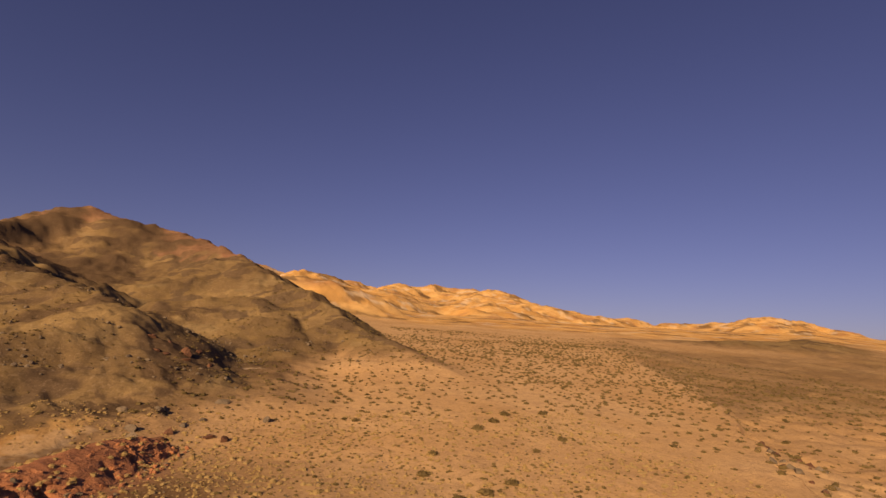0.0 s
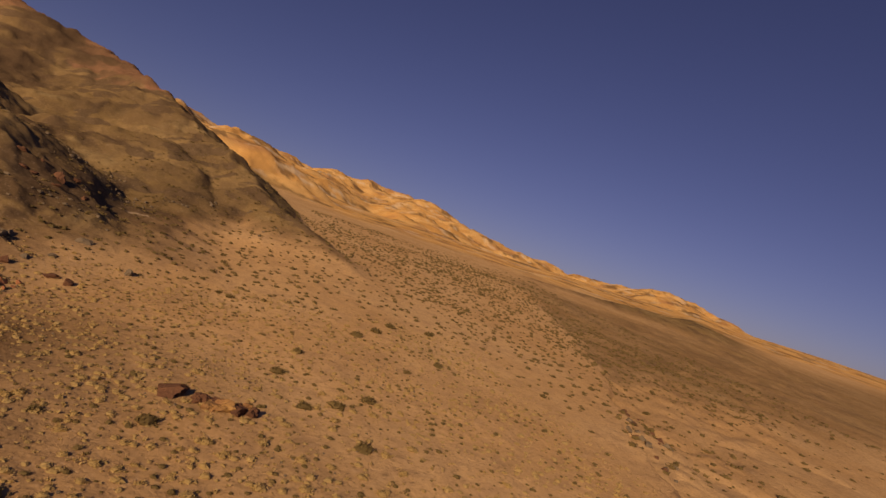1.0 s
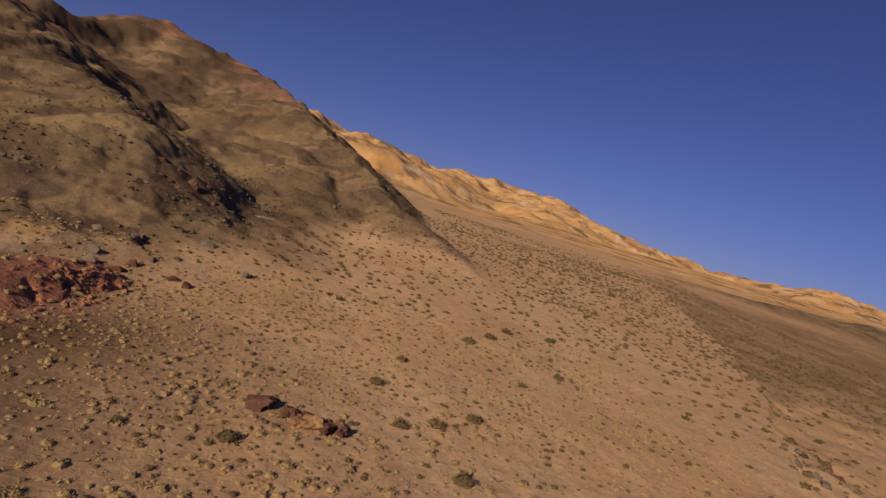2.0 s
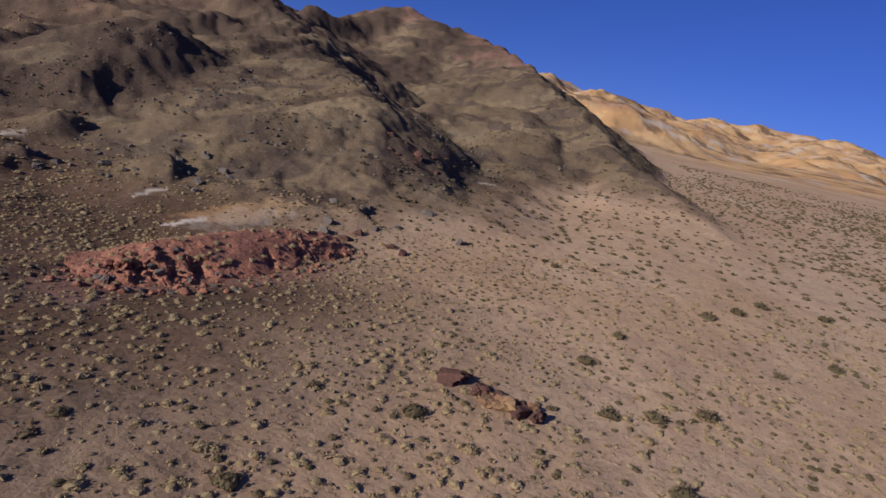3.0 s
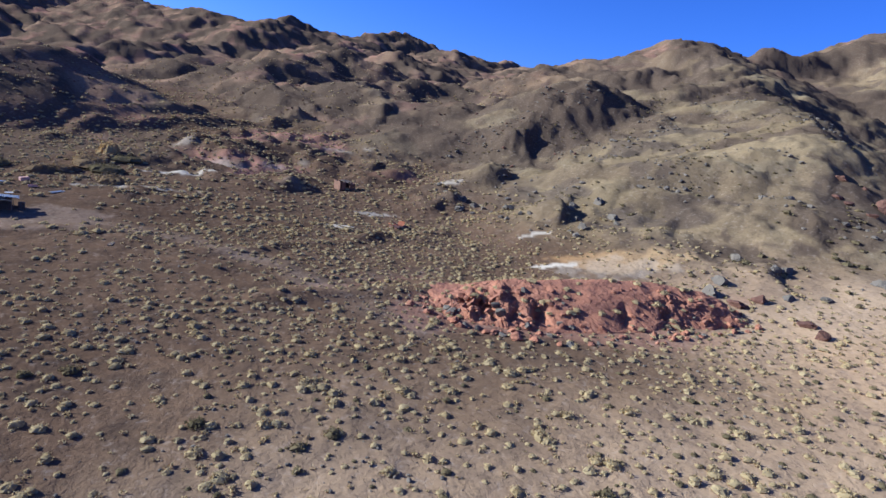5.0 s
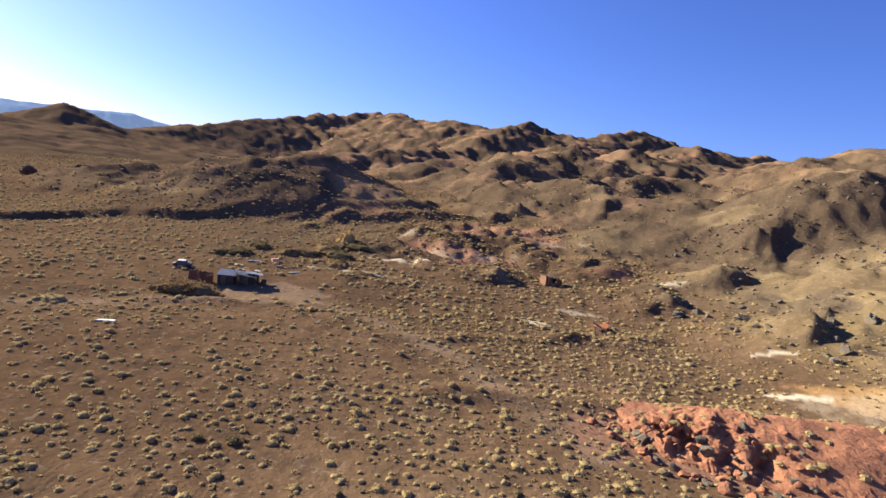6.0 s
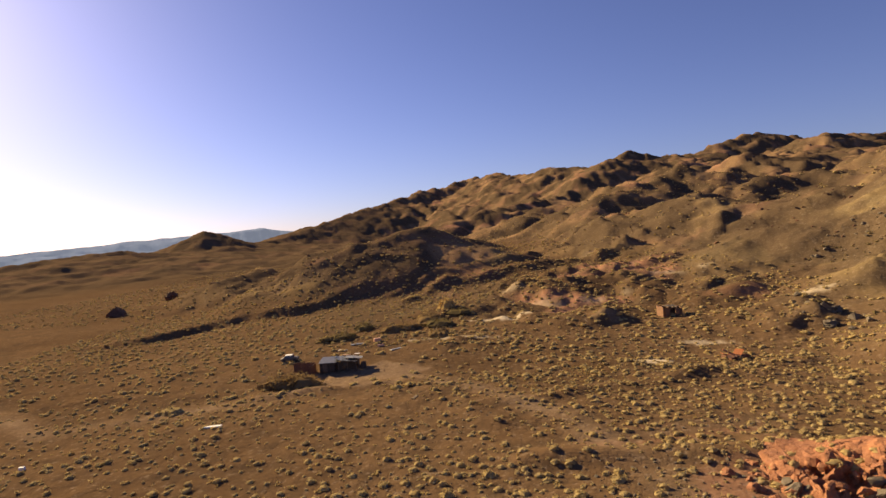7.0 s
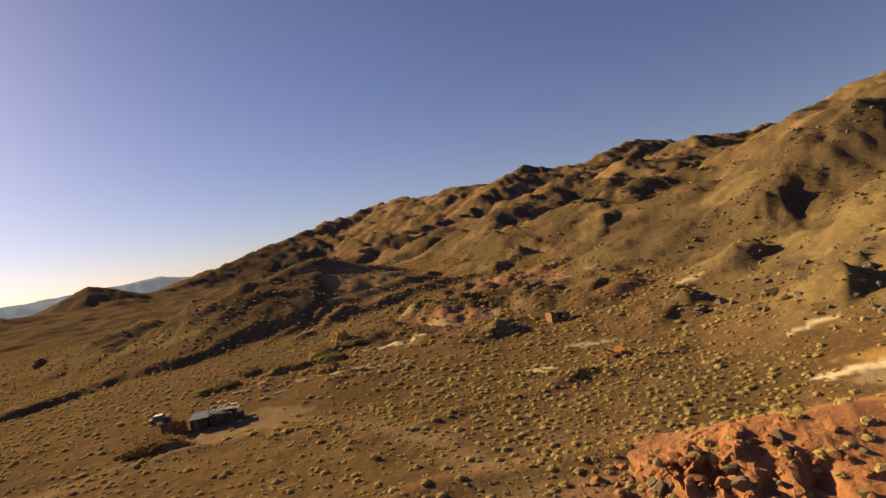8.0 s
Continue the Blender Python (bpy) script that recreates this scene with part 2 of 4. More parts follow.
def crest(x, y, knots, slope, lean):
    best = None
    for (x0, y0, z0), (x1, y1, z1) in zip(knots, knots[1:]):
        dx, dy = x1 - x0, y1 - y0
        s = np.clip(((x - x0) * dx + (y - y0) * dy) / (dx * dx + dy * dy), 0, 1)
        ox, oy = x - x0 - s * dx, y - y0 - s * dy
        d = np.hypot(ox, oy)
        # the flank away from the sun is the steeper one
        skew = 1 + lean * (ox * 0.656 + oy * 0.755) / (d + 2.0)
        h = z0 + s * (z1 - z0) - slope * skew * (np.sqrt(d * d + 16.0) - 4.0)
        best = h if best is None else np.maximum(best, h)
    return best


def fan(x, y):
    """The valley floor: a fan that rises along the wash, and a gentler apron to the west."""
    up = 0.1 * np.clip(y - 8, 0, 142) + 0.083 * np.clip(y - 150, 0, 420)
    z = up * smooth(-75, 27, x) + 0.012 * np.maximum(y, 0) * (1 - smooth(-75, 35, x))
    z = z + 0.052 * np.maximum(-78 - x, 0) * smooth(-70, 40, y) * (1 - 0.6 * smooth(-200, -420, x))
    z = z - 1.6 * smooth(10, -60, y) - 6.0 * smooth(-150, -600, y)
    return z + 0.02 * np.clip(np.hypot(x, y) - 400, 0, 700) * smooth(0, 200, y)


def low_side(x, y):
    """1 on the eroded ground beyond the wash's cut bank, 0 on the fan."""
    edge = np.interp(y, [30, 51, 62, 93, 140, 196, 230], [50, 59, 66, 84, 103, 122, 138]) + 5.0 * fbm(x / 26, y / 26, 4, 71)
    return smooth(0.0, 2.2 + 0.12 * np.maximum(y - 66, 0), x - edge) * smooth(320, 225, y)


def high_side(x, y):
    """1 on the terrace behind the shack's wash, 0 in front of its bank."""
    edge = np.interp(y, [-75, -57, -39, -18, 4], [-112, -121, -135, -141, -152]) + 5.0 * fbm(x / 16, y / 16, 4, 73)
    return smooth(0.0, 3.2, edge - x) * smooth(-72, -48, y) * smooth(20, 0, y)


def badland(x, y):
    """The gullied ground round the adobe ruin."""
    d = np.hypot((x + 128) / 42, (y - 47) / 30) + 0.3 * fbm(x / 20, y / 20, 3, 75)
    keep = 1 - np.exp(-(((x + 96) / 9) ** 2 + ((y - 48) / 7) ** 2))
    return (1 - smooth(0.6, 1.0, d)) * keep


def warp(x, y):
    wx = x + 7 * fbm(x / 60, y / 60, 3, 11) + 1.6 * fbm(x / 11, y / 11, 2, 17)
    wy = y + 7 * fbm(x / 60, y / 60, 3, 23) + 1.6 * fbm(x / 11, y / 11, 2, 29)
    return wx, wy


def ridges(x, y, wx, wy):
    z = fan(x, y)
    for group, lean in (((MAIN_RIDGE,), 0.2), (SPURS, 0.25), (WEST_RIDGES, 0.1), (FAR_RIDGES, 0.05)):
        for slope, k, knots in group:
            reach = (max(p[2] for p in knots) + 25) / slope
            xs, ys = [p[0] for p in knots], [p[1] for p in knots]
            near = (wx > min(xs) - reach) & (wx < max(xs) + reach) & (wy > min(ys) - reach) & (wy < max(ys) + reach)
            if near.any():
                z[near] = smax(crest(wx[near], wy[near], knots, slope, lean), z[near], 0.5 * k)
    return z


def scree_table(x0=-1500.0, y0=-420.0, step=4.0, nx=410, ny=232, rest=0.27):
    """Debris that levels the steep lee flanks to an angle of rest, on a coarse grid."""
    gx, gy = np.meshgrid(x0 + step * np.arange(nx), y0 + step * np.arange(ny), indexing="ij")
    z = ridges(gx, gy, *warp(gx, gy))
    full = z.copy()
    i, j = np.meshgrid(np.arange(nx), np.arange(ny), indexing="ij")
    for run in np.arange(3.0, 170.0, 3.5):
        u, v = np.clip(i - 0.656 * run / step, 0, nx - 1.01), np.clip(j - 0.755 * run / step, 0, ny - 1.01)
        p, q = u.astype(int), v.astype(int)
        fu, fv = u - p, v - q
        up = (z[p, q] * (1 - fu) + z[p + 1, q] * fu) * (1 - fv) + (z[p, q + 1] * (1 - fu) + z[p + 1, q + 1] * fu) * fv
        full = np.maximum(full, up - rest * run)
    return x0, y0, step, full - z


SCREE = scree_table()


def scree(x, y):
    x0, y0, step, table = SCREE
    u, v = np.clip((x - x0) / step, 0, table.shape[0] - 1.01), np.clip((y - y0) / step, 0, table.shape[1] - 1.01)
    i, j = u.astype(int), v.astype(int)
    fu, fv = u - i, v - j
    low = table[i, j] * (1 - fu) + table[i + 1, j] * fu
    high = table[i, j + 1] * (1 - fu) + table[i + 1, j + 1] * fu
    cliff = np.exp(-(((x + 195) / 45) ** 2 + ((y - 2) / 32) ** 2))
    return (low * (1 - fv) + high * fv) * (0.93 - 0.25 * cliff) * (1 - np.exp(-(((x + 707) / 110) ** 2 + ((y + 323) / 90) ** 2)))


def land(x, y):
    """Height of the ground, and how hilly it is there."""
    wx, wy = warp(x, y)
    base = fan(x, y)
    z = ridges(x, y, wx, wy) + scree(x, y)
    for one in (*MOUNDS, *LOW_MOUNDS):
        near = np.abs(x - one[0]) + np.abs(y - one[1]) < 6 * one[2]
        if near.any():
            z[near] += lee(x[near], y[near], *one)
    hill = smooth(0.6, 7.0, z - base)
    z = z - 0.5 * hill
    for h, knots in BANKS:
        z = z + bank(wx, wy, h, knots)
    big = smooth(8.0, 40.0, z - base)
    far = smooth(250, 900, np.hypot(x, y)) * (1 - smooth(-90, -190, y))
    west = smooth(-110, -190, x) * (1 - smooth(-90, -190, y)) * (1 - np.exp(-(((x + 200) / 50) ** 2 + (y / 32) ** 2)))
    z = z + hill * (1.5 * billow(wx / 36, wy / 36, 2, 41) + 1.0 * billow(wx / 13, wy / 13, 3, 47) + 0.45 * ridged(x / 5.0, y / 5.0, 2, 43)) * (0.5 + 0.5 * big) * (1 - 0.6 * np.exp(-(((x + 195) / 45) ** 2 + ((y - 2) / 32) ** 2)))
    fold = billow((0.95 * wx + 0.31 * wy) / 115, (0.95 * wy - 0.31 * wx) / 42, 3, 49)
    z = z + west * hill * (2.8 * fold + 2.4 * ridged(wx / 66, wy / 66, 3, 51)) * (1 + 0.6 * big)
    z = z + far * smooth(-160, 40, y) * hill * 8.0 * billow(wx / 260, wy / 260, 2, 53) * smooth(4, 40, z - base)
    gold = smooth(400, 520, y) * smooth(-250, -60, x)
    z = z + gold * hill * (8.0 * billow(wx / 150, wy / 150, 2, 57) + 1.5 * billow(wx / 60, wy / 60, 2, 58) + 0.5 * billow(wx / 22, wy / 22, 2, 59))
    foot = smooth(-300, -420, x + 0.5 * y + 60) * smooth(-60, -140, y) * smooth(1150, 800, np.hypot(x, y))
    z = z + foot * (3.0 * fbm(wx / 110, wy / 110, 3, 55) + 1.4 * ridged(wx / 45, wy / 45, 2, 56))
    bad = badland(x, y)
    z = z + bad * (1.5 * billow(wx / 17, wy / 17, 3, 63) + 0.5)
    z = z + low_side(x, y) * 0.7 * billow(wx / 19, wy / 19, 3, 69)
    z = z - (1.1 + 1.2 * smooth(90, 62, y)) * low_side(x, y) + 1.3 * high_side(x, y)
    z = z + 0.16 * fbm(x / 13, y / 13, 4, 61) + 0.05 * fbm(x / 2.2, y / 2.2, 2, 67)
    return z, hill


# ---------------------------------------------------------------- ground sheet
CENTRE = (-4.0, 4.0)


def blob(x, y, cx, cy, rx, ry, turn=0.0, ragged=0.35, seed=5):
    """1 inside a ragged oval, 0 outside."""
    a = radians(turn)
    u, v = (x - cx) * math.cos(a) + (y - cy) * math.sin(a), (y - cy) * math.cos(a) - (x - cx) * math.sin(a)
    d = np.sqrt((u / rx) ** 2 + (v / ry) ** 2) + ragged * fbm(x / (0.5 * ry + 1), y / (0.5 * ry + 1), 3, seed)
    return 1 - smooth(0.75, 1.1, d)


def sandy(x, y):
    """Where pale sand of the wash covers the darker stony soil."""
    return smooth(-40, 18, x + 0.33 * (y - 20) + 12 * fbm(x / 26, y / 26, 3, 85)) * smooth(-95, -45, x) * (1 - (0.1 + 0.4 * smooth(58, 110, y)) * low_side(x, y))


def zones(x, y, z, hill, steep):
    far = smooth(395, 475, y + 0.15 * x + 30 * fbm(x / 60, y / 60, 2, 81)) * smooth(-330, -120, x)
    olive = low_side(x, y)
    hill = np.maximum(hill, 0.6 * olive * smooth(58, 110, y) * (0.6 + 0.8 * smooth(-0.3, 0.5, fbm(x / 24, y / 24, 3, 109))))
    sand = sandy(x, y)
    sand = sand * (1 - smooth(72, 96, y) * smooth(0.0, 5.0, z - fan(x, y) + fbm(x / 9, y / 9, 3, 93)) * (1 - olive))
    hill = hill * (1 - 0.85 * sand * (1 - smooth(1.0, 9.0, z - fan(x, y) + 3 * fbm(x / 18, y / 18, 3, 89))))
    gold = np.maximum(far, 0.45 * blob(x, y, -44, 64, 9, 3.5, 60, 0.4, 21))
    rocky = smooth(0.25, 0.75, fbm(x / 26, y / 26, 4, 83) + 1.1 * steep - 0.15)
    dark = (0.55 * rocky + 0.95 * smooth(-0.5, 0.25, fbm(x / 34, y / 34, 4, 87)) * smooth(-60, -115, x) * smooth(1700, 900, np.hypot(x, y))) * hill * (1 - 0.75 * far)
    red = (0.4 * smooth(-120, -240, x) + 0.5 * smooth(0.2, 0.7, fbm(x / 45, y / 45, 3, 91))) * hill * smooth(-110, -160, x)
    dark = np.maximum(dark, 0.75 * smooth(-300, -420, x + 0.5 * y + 60) * smooth(-60, -140, y))
    pale = 0.7 * smooth(0.46, 0.6, fbm(x / 34, y / 20, 4, 97)) * far
    dark = np.maximum(dark, 0.6 * blob(x, y, -138, 2, 34, 26, 20, 0.5, 31))
    dark = np.maximum(dark, 0.7 * far * smooth(0.3, 0.45, fbm(x / 50, y / 28, 5, 99)))
    red = np.maximum(red, 0.45 * far * smooth(0.2, 0.6, fbm(x / 60, y / 40, 3, 101)))
    red = np.maximum(red, 0.5 * blob(x, y, -36, 48, 8, 19, -28))
    # Red-brown bank; the dark strip paints in its shaded face.
    red = np.maximum(red, 0.3 * blob(x, y, -51, 34.5, 9, 2.2, 95, seed=6))
    dark = np.maximum(dark, 0.7 * blob(x, y, -51.5, 34.5, 9, 1.8, 95, seed=6))
    for cx, cy, rx, ry, turn, amount in ((-58.5, 63, 2.4, 0.55, 65, 0.85), (-47.5, 57, 3.0, 0.8, 60, 0.9), (-43, 62, 7, 3, 60, 0.25), (-105, 23, 5, 1.2, 80, 0.8), (-94, 15, 7, 1.5, 80, 0.55), (-73.5, 39, 3, 1, 70, 0.8), (-81, 48, 3.5, 1, 70, 0.55), (-95, 70, 4, 2, 80, 0.5), (-22, 121, 3, 1.2, 0, 0.6)):
        pale = np.maximum(pale, 0.95 * amount * blob(x, y, cx, cy, rx, ry, turn, 0.6, 8))
    red = np.maximum(red, 0.4 * blob(x, y, -188, -4, 50, 30, 20, 0.5, 33))
    # Dark brown rock, with the shade of lee faces and hollows painted in.
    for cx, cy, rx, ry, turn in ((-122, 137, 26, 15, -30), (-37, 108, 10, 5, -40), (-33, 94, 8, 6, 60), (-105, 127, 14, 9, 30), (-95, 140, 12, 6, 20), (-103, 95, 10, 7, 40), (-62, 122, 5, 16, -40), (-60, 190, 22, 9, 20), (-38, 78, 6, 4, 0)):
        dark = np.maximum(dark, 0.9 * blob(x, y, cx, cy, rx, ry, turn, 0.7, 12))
    red = np.maximum(red, 0.75 * blob(x, y, -75, 372, 70, 22, -50, 0.4, 16))
    red = np.maximum(red, 0.7 * blob(x, y, -172, 452, 60, 22, -20, 0.4, 18))
    bad = badland(x, y)
    red = np.maximum(red, 0.8 * bad * smooth(0.05, 0.5, fbm(x / 22, y / 22, 3, 103)))
    dark = np.maximum(dark, 0.6 * bad * smooth(0.1, 0.5, fbm(x / 12, y / 12, 3, 105)))
    pale = np.maximum(pale, 0.3 * bad * smooth(0.45, 0.8, fbm(x / 11, y / 11, 3, 107)))
    track = np.zeros_like(x)
    for knots, wide in ((((-37, 32), (-57, 25.5), (-68, 18), (-77, 8.5), (-80, 3)), 1.6), (((-64, -30), (-70, -9), (-77, 6)), 1.8), (((-86, -62), (-64, -30)), 1.4)):
        track = np.maximum(track, np.minimum(0.38, 0.65 * bank(x, y, 0.7, knots)))
    track = np.maximum(track, 0.35 * blob(x, y, -78, 3, 9, 5, 80, 0.4, 14))
    return np.clip(hill, 0, 1), np.clip(red, 0, 1), np.clip(pale, 0, 1), gold, np.clip(dark, 0, 1), np.clip(track, 0, 1), sand, 0 * x, 0 * x


def build_ground():
    inner = np.arange(7.0, 62.0, 0.5)
    rows = np.concatenate([inner, np.geomspace(62.0, 4700.0, 480)])
    seen = np.arange(-62.0, 142.0, 0.22)
    rest = np.arange(142.0, 298.0, 3.0)
    ang = np.radians(np.concatenate([seen, rest]))
    a, r = np.meshgrid(ang, rows, indexing="ij")
    x, y = CENTRE[0] - np.sin(a) * r, CENTRE[1] + np.cos(a) * r
    z, hill = land(x, y)
    na, nr = x.shape
    dr = np.gradient(z, axis=1) / np.gradient(r, axis=1)
    da = np.gradient(z, axis=0) / np.maximum(np.hypot(np.gradient(x, axis=0), np.gradient(y, axis=0)), 1e-3)
    steep = np.hypot(dr, da)
    co = np.empty((na * nr + 1, 3), np.float32)
    co[:-1] = np.stack([x, y, z], -1).reshape(-1, 3)
    co[-1] = (*CENTRE, float(land(np.array([CENTRE[0]]), np.array([CENTRE[1]]))[0][0]))
    i = np.arange(na)[:, None]
    j = np.arange(nr - 1)[None, :]
    k = (i + 1) % na
    quads = np.stack([i * nr + j, k * nr + j, k * nr + j + 1, i * nr + j + 1], -1).reshape(-1, 4)
    caps = np.stack([np.full(na, na * nr), ((np.arange(na) + 1) % na) * nr, np.arange(na) * nr], -1)
    me = bpy.data.meshes.new("ground")
    me.vertices.add(len(co))
    me.vertices.foreach_set("co", co.ravel())
    loops = np.concatenate([quads.ravel(), caps.ravel()])
    me.loops.add(len(loops))
    me.loops.foreach_set("vertex_index", loops.astype(np.int32))
    starts = np.concatenate([np.arange(len(quads)) * 4, len(quads) * 4 + np.arange(len(caps)) * 3])
    me.polygons.add(len(starts))
    me.polygons.foreach_set("loop_start", starts.astype(np.int32))
    me.polygons.foreach_set("use_smooth", np.ones(len(starts), bool))
    me.update(calc_edges=True)
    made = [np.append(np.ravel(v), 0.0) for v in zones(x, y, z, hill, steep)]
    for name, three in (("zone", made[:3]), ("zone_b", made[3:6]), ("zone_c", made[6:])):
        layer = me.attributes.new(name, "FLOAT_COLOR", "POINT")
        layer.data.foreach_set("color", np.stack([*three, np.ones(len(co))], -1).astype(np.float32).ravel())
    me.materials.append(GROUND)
    ob = new("ground", me)
    return tagged(ob, "stony tan desert floor rising into eroded brown hills", "ground", kind="structure")


ground = build_ground()


def height(x, y):
    return float(land(np.array([float(x)]), np.array([float(y)]))[0][0])


# ---------------------------------------------------------------- helpers for meshes
def sheet(name, verts, faces, material, smooth_on=False):
    """A mesh from numpy arrays of corners and triangles or quads."""
    me = bpy.data.meshes.new(name)
    verts, faces = np.asarray(verts, np.float32), np.asarray(faces, np.int32)
    me.vertices.add(len(verts))
    me.vertices.foreach_set("co", verts.ravel())
    me.loops.add(faces.size)
    me.loops.foreach_set("vertex_index", faces.ravel())
    me.polygons.add(len(faces))
    me.polygons.foreach_set("loop_start", np.arange(len(faces), dtype=np.int32) * faces.shape[1])
    me.polygons.foreach_set("use_smooth", np.full(len(faces), smooth_on))
    me.update(calc_edges=True)
    me.materials.append(material)
    return me


def part(name, data, material, parent, label="", at=None):
    """Links a bmesh or a mesh as one object under a thing or a part."""
    if isinstance(data, bmesh.types.BMesh):
        me = bpy.data.meshes.new(name)
        data.to_mesh(me)
        data.free()
        me.materials.append(material)
    else:
        me = data
    ob = new(name, me)
    ob.parent = parent
    if at is not None:
        ob.matrix_basis = at
    return tagged(ob, label)


def thing(name, m, label, category, group="", kind=""):
    ob = new(name)
    ob.matrix_basis = m
    ob.empty_display_size = 0.2
    return tagged(ob, label, category, group, kind)


def box(sx, sy, sz, bevel=0.0, at=(0, 0, 0), turn=(0, 0, 0), bm=None, jitter=0.0):
    """A box whose base stands at the given place."""
    own = bm or bmesh.new()
    made = bmesh.ops.create_cube(own, size=1.0)["verts"]
    bmesh.ops.scale(own, vec=(sx, sy, sz), verts=made)
    if bevel:
        edges = list({e for v in made for e in v.link_edges})
        made = list({v for f in bmesh.ops.bevel(own, geom=edges, offset=bevel, segments=2, affect="EDGES", profile=0.6)["faces"] for v in f.verts} | {v for v in made if v.is_valid})
    bmesh.ops.translate(own, vec=(0, 0, sz / 2), verts=made)
    if jitter:
        for v in made:
            v.co += Vector((random.uniform(-1, 1), random.uniform(-1, 1), random.uniform(-1, 1))) * jitter
    bmesh.ops.transform(own, matrix=pose(*at, *turn), verts=made)
    return own


def stone(size, seed, squash=0.7, detail=2, cuts=5, rough=0.28, chips=0.0):
    """An angular, weathered stone, its underside a little below its origin."""
    rnd = random.Random(seed)
    bm = bmesh.new()
    bmesh.ops.create_icosphere(bm, subdivisions=detail, radius=1.0)
    shift = Vector((rnd.uniform(-50, 50), rnd.uniform(-50, 50), rnd.uniform(-50, 50)))
    planes = [(Vector((rnd.gauss(0, 1), rnd.gauss(0, 1), rnd.gauss(0.2, 0.7))).normalized(), rnd.uniform(0.45, 0.75)) for _ in range(cuts)]
    for v in bm.verts:
        p = v.co.normalized()
        p = p * (1 + rough * noise.noise(p * 1.3 + shift) + 0.5 * rough * noise.noise(p * 3.1 + shift) + chips * (abs(noise.noise(p * 5.3 - shift)) + 0.6 * noise.noise(p * 11.0 + shift)))
        for normal, off in planes:
            over = p.dot(normal) - off
            if over > 0:
                p -= normal * over * 0.95
        v.co = Vector((p.x * size[0], p.y * size[1], (p.z * squash + 0.35 * squash) * size[2]))
    return bm


# ---------------------------------------------------------------- materials of the things
def rock_material(name, a, b, c, scale=1.0):
    n = Nodes(name)
    big, small = n.noise(0.7 * scale, 6, 0.6), n.noise(5.0 * scale, 8, 0.7)
    color = n.mix(n.spread(big, 0.35, 0.62), a, b)
    color = n.mix(n.spread(small, 0.5, 0.75, 0, 0.8), color, c)
    bump = n.math("ADD", n.math("MULTIPLY", n.noise(2.2 * scale, 8, 0.7), 0.7), n.math("MULTIPLY", small, 0.3))
    return n.finish(color, 0.92, bump, 0.9, 0.3, spec=0.15)


def leaf_material(name, a, b, dry):
    n = Nodes(name)
    rnd = n.add("ShaderNodeNewGeometry").outputs["Random Per Island"]
    who = n.add("ShaderNodeObjectInfo").outputs["Random"]
    color = n.mix(rnd, a, b)
    color = n.mix(n.spread(n.noise(0.25, 2), 0.4, 0.65, 0, 0.8), color, dry)
    color = n.mix(n.math("MULTIPLY", who, 0.4), color, dry)
    n.finish(color, 0.85, spec=0.0)
    glow = n.add("ShaderNodeBsdfTranslucent", None, Color=color)
    both = n.add("ShaderNodeMixShader", None, i0=0.3, i1=n.bsdf.outputs[0], i2=glow.outputs[0])
    n.put(n.tree.nodes["Material Output"].inputs["Surface"], both.outputs[0])
    return n.mat


def plain_material(name, a, b, rough=0.8, scale=3.0, metal=0.0, bump=0.3, spec=0.3):
    n = Nodes(name)
    f = n.noise(scale, 6, 0.65)
    return n.finish(n.mix(n.spread(f, 0.35, 0.65), a, b), rough, f, bump, 0.03, metal, spec)


RED_ROCK = rock_material("red_rock", (0.37, 0.16, 0.082), (0.245, 0.105, 0.06), (0.47, 0.28, 0.165))
DARK_ROCK = rock_material("dark_rock", (0.10, 0.05, 0.034), (0.145, 0.072, 0.045), (0.21, 0.125, 0.075))
GREY_ROCK = rock_material("grey_rock", (0.135, 0.11, 0.08), (0.175, 0.14, 0.10), (0.085, 0.068, 0.05))
OCHRE_ROCK = rock_material("ochre_rock", (0.33, 0.20, 0.085), (0.24, 0.13, 0.065), (0.14, 0.08, 0.05))
SHRUB_LEAF = leaf_material("shrub_leaf", (0.35, 0.262, 0.128), (0.445, 0.337, 0.17), (0.42, 0.305, 0.14))
GREEN_LEAF = leaf_material("creosote_leaf", (0.115, 0.09, 0.044), (0.17, 0.132, 0.064), (0.21, 0.155, 0.075))
DRY_LEAF = leaf_material("dry_brush", (0.17, 0.113, 0.06), (0.24, 0.163, 0.085), (0.22, 0.145, 0.07))
STRAW_LEAF = leaf_material("straw_brush", (0.44, 0.29, 0.12), (0.52, 0.36, 0.15), (0.40, 0.26, 0.11))
WOOD_STEM = plain_material("dry_stem", (0.11, 0.075, 0.05), (0.17, 0.125, 0.085), 0.9)
ADOBE = plain_material("adobe", (0.23, 0.118, 0.066), (0.17, 0.09, 0.053), 0.95, 2.0, bump=0.8)
OLD_WOOD = plain_material("old_wood", (0.105, 0.072, 0.05), (0.17, 0.12, 0.085), 0.9, 6.0)
DARK_BOARD = plain_material("dark_board", (0.055, 0.04, 0.03), (0.09, 0.065, 0.05), 0.85, 5.0)
RUST_WALL = plain_material("rusty_boards", (0.19, 0.085, 0.05), (0.13, 0.065, 0.045), 0.9, 3.0)
TIN = plain_material("grey_tin", (0.12, 0.125, 0.135), (0.075, 0.078, 0.084), 0.42, 2.0, 0.6, 0.1)
PALE_TIN = plain_material("pale_tin", (0.25, 0.25, 0.25), (0.17, 0.17, 0.175), 0.45, 2.5, 0.3, 0.1)
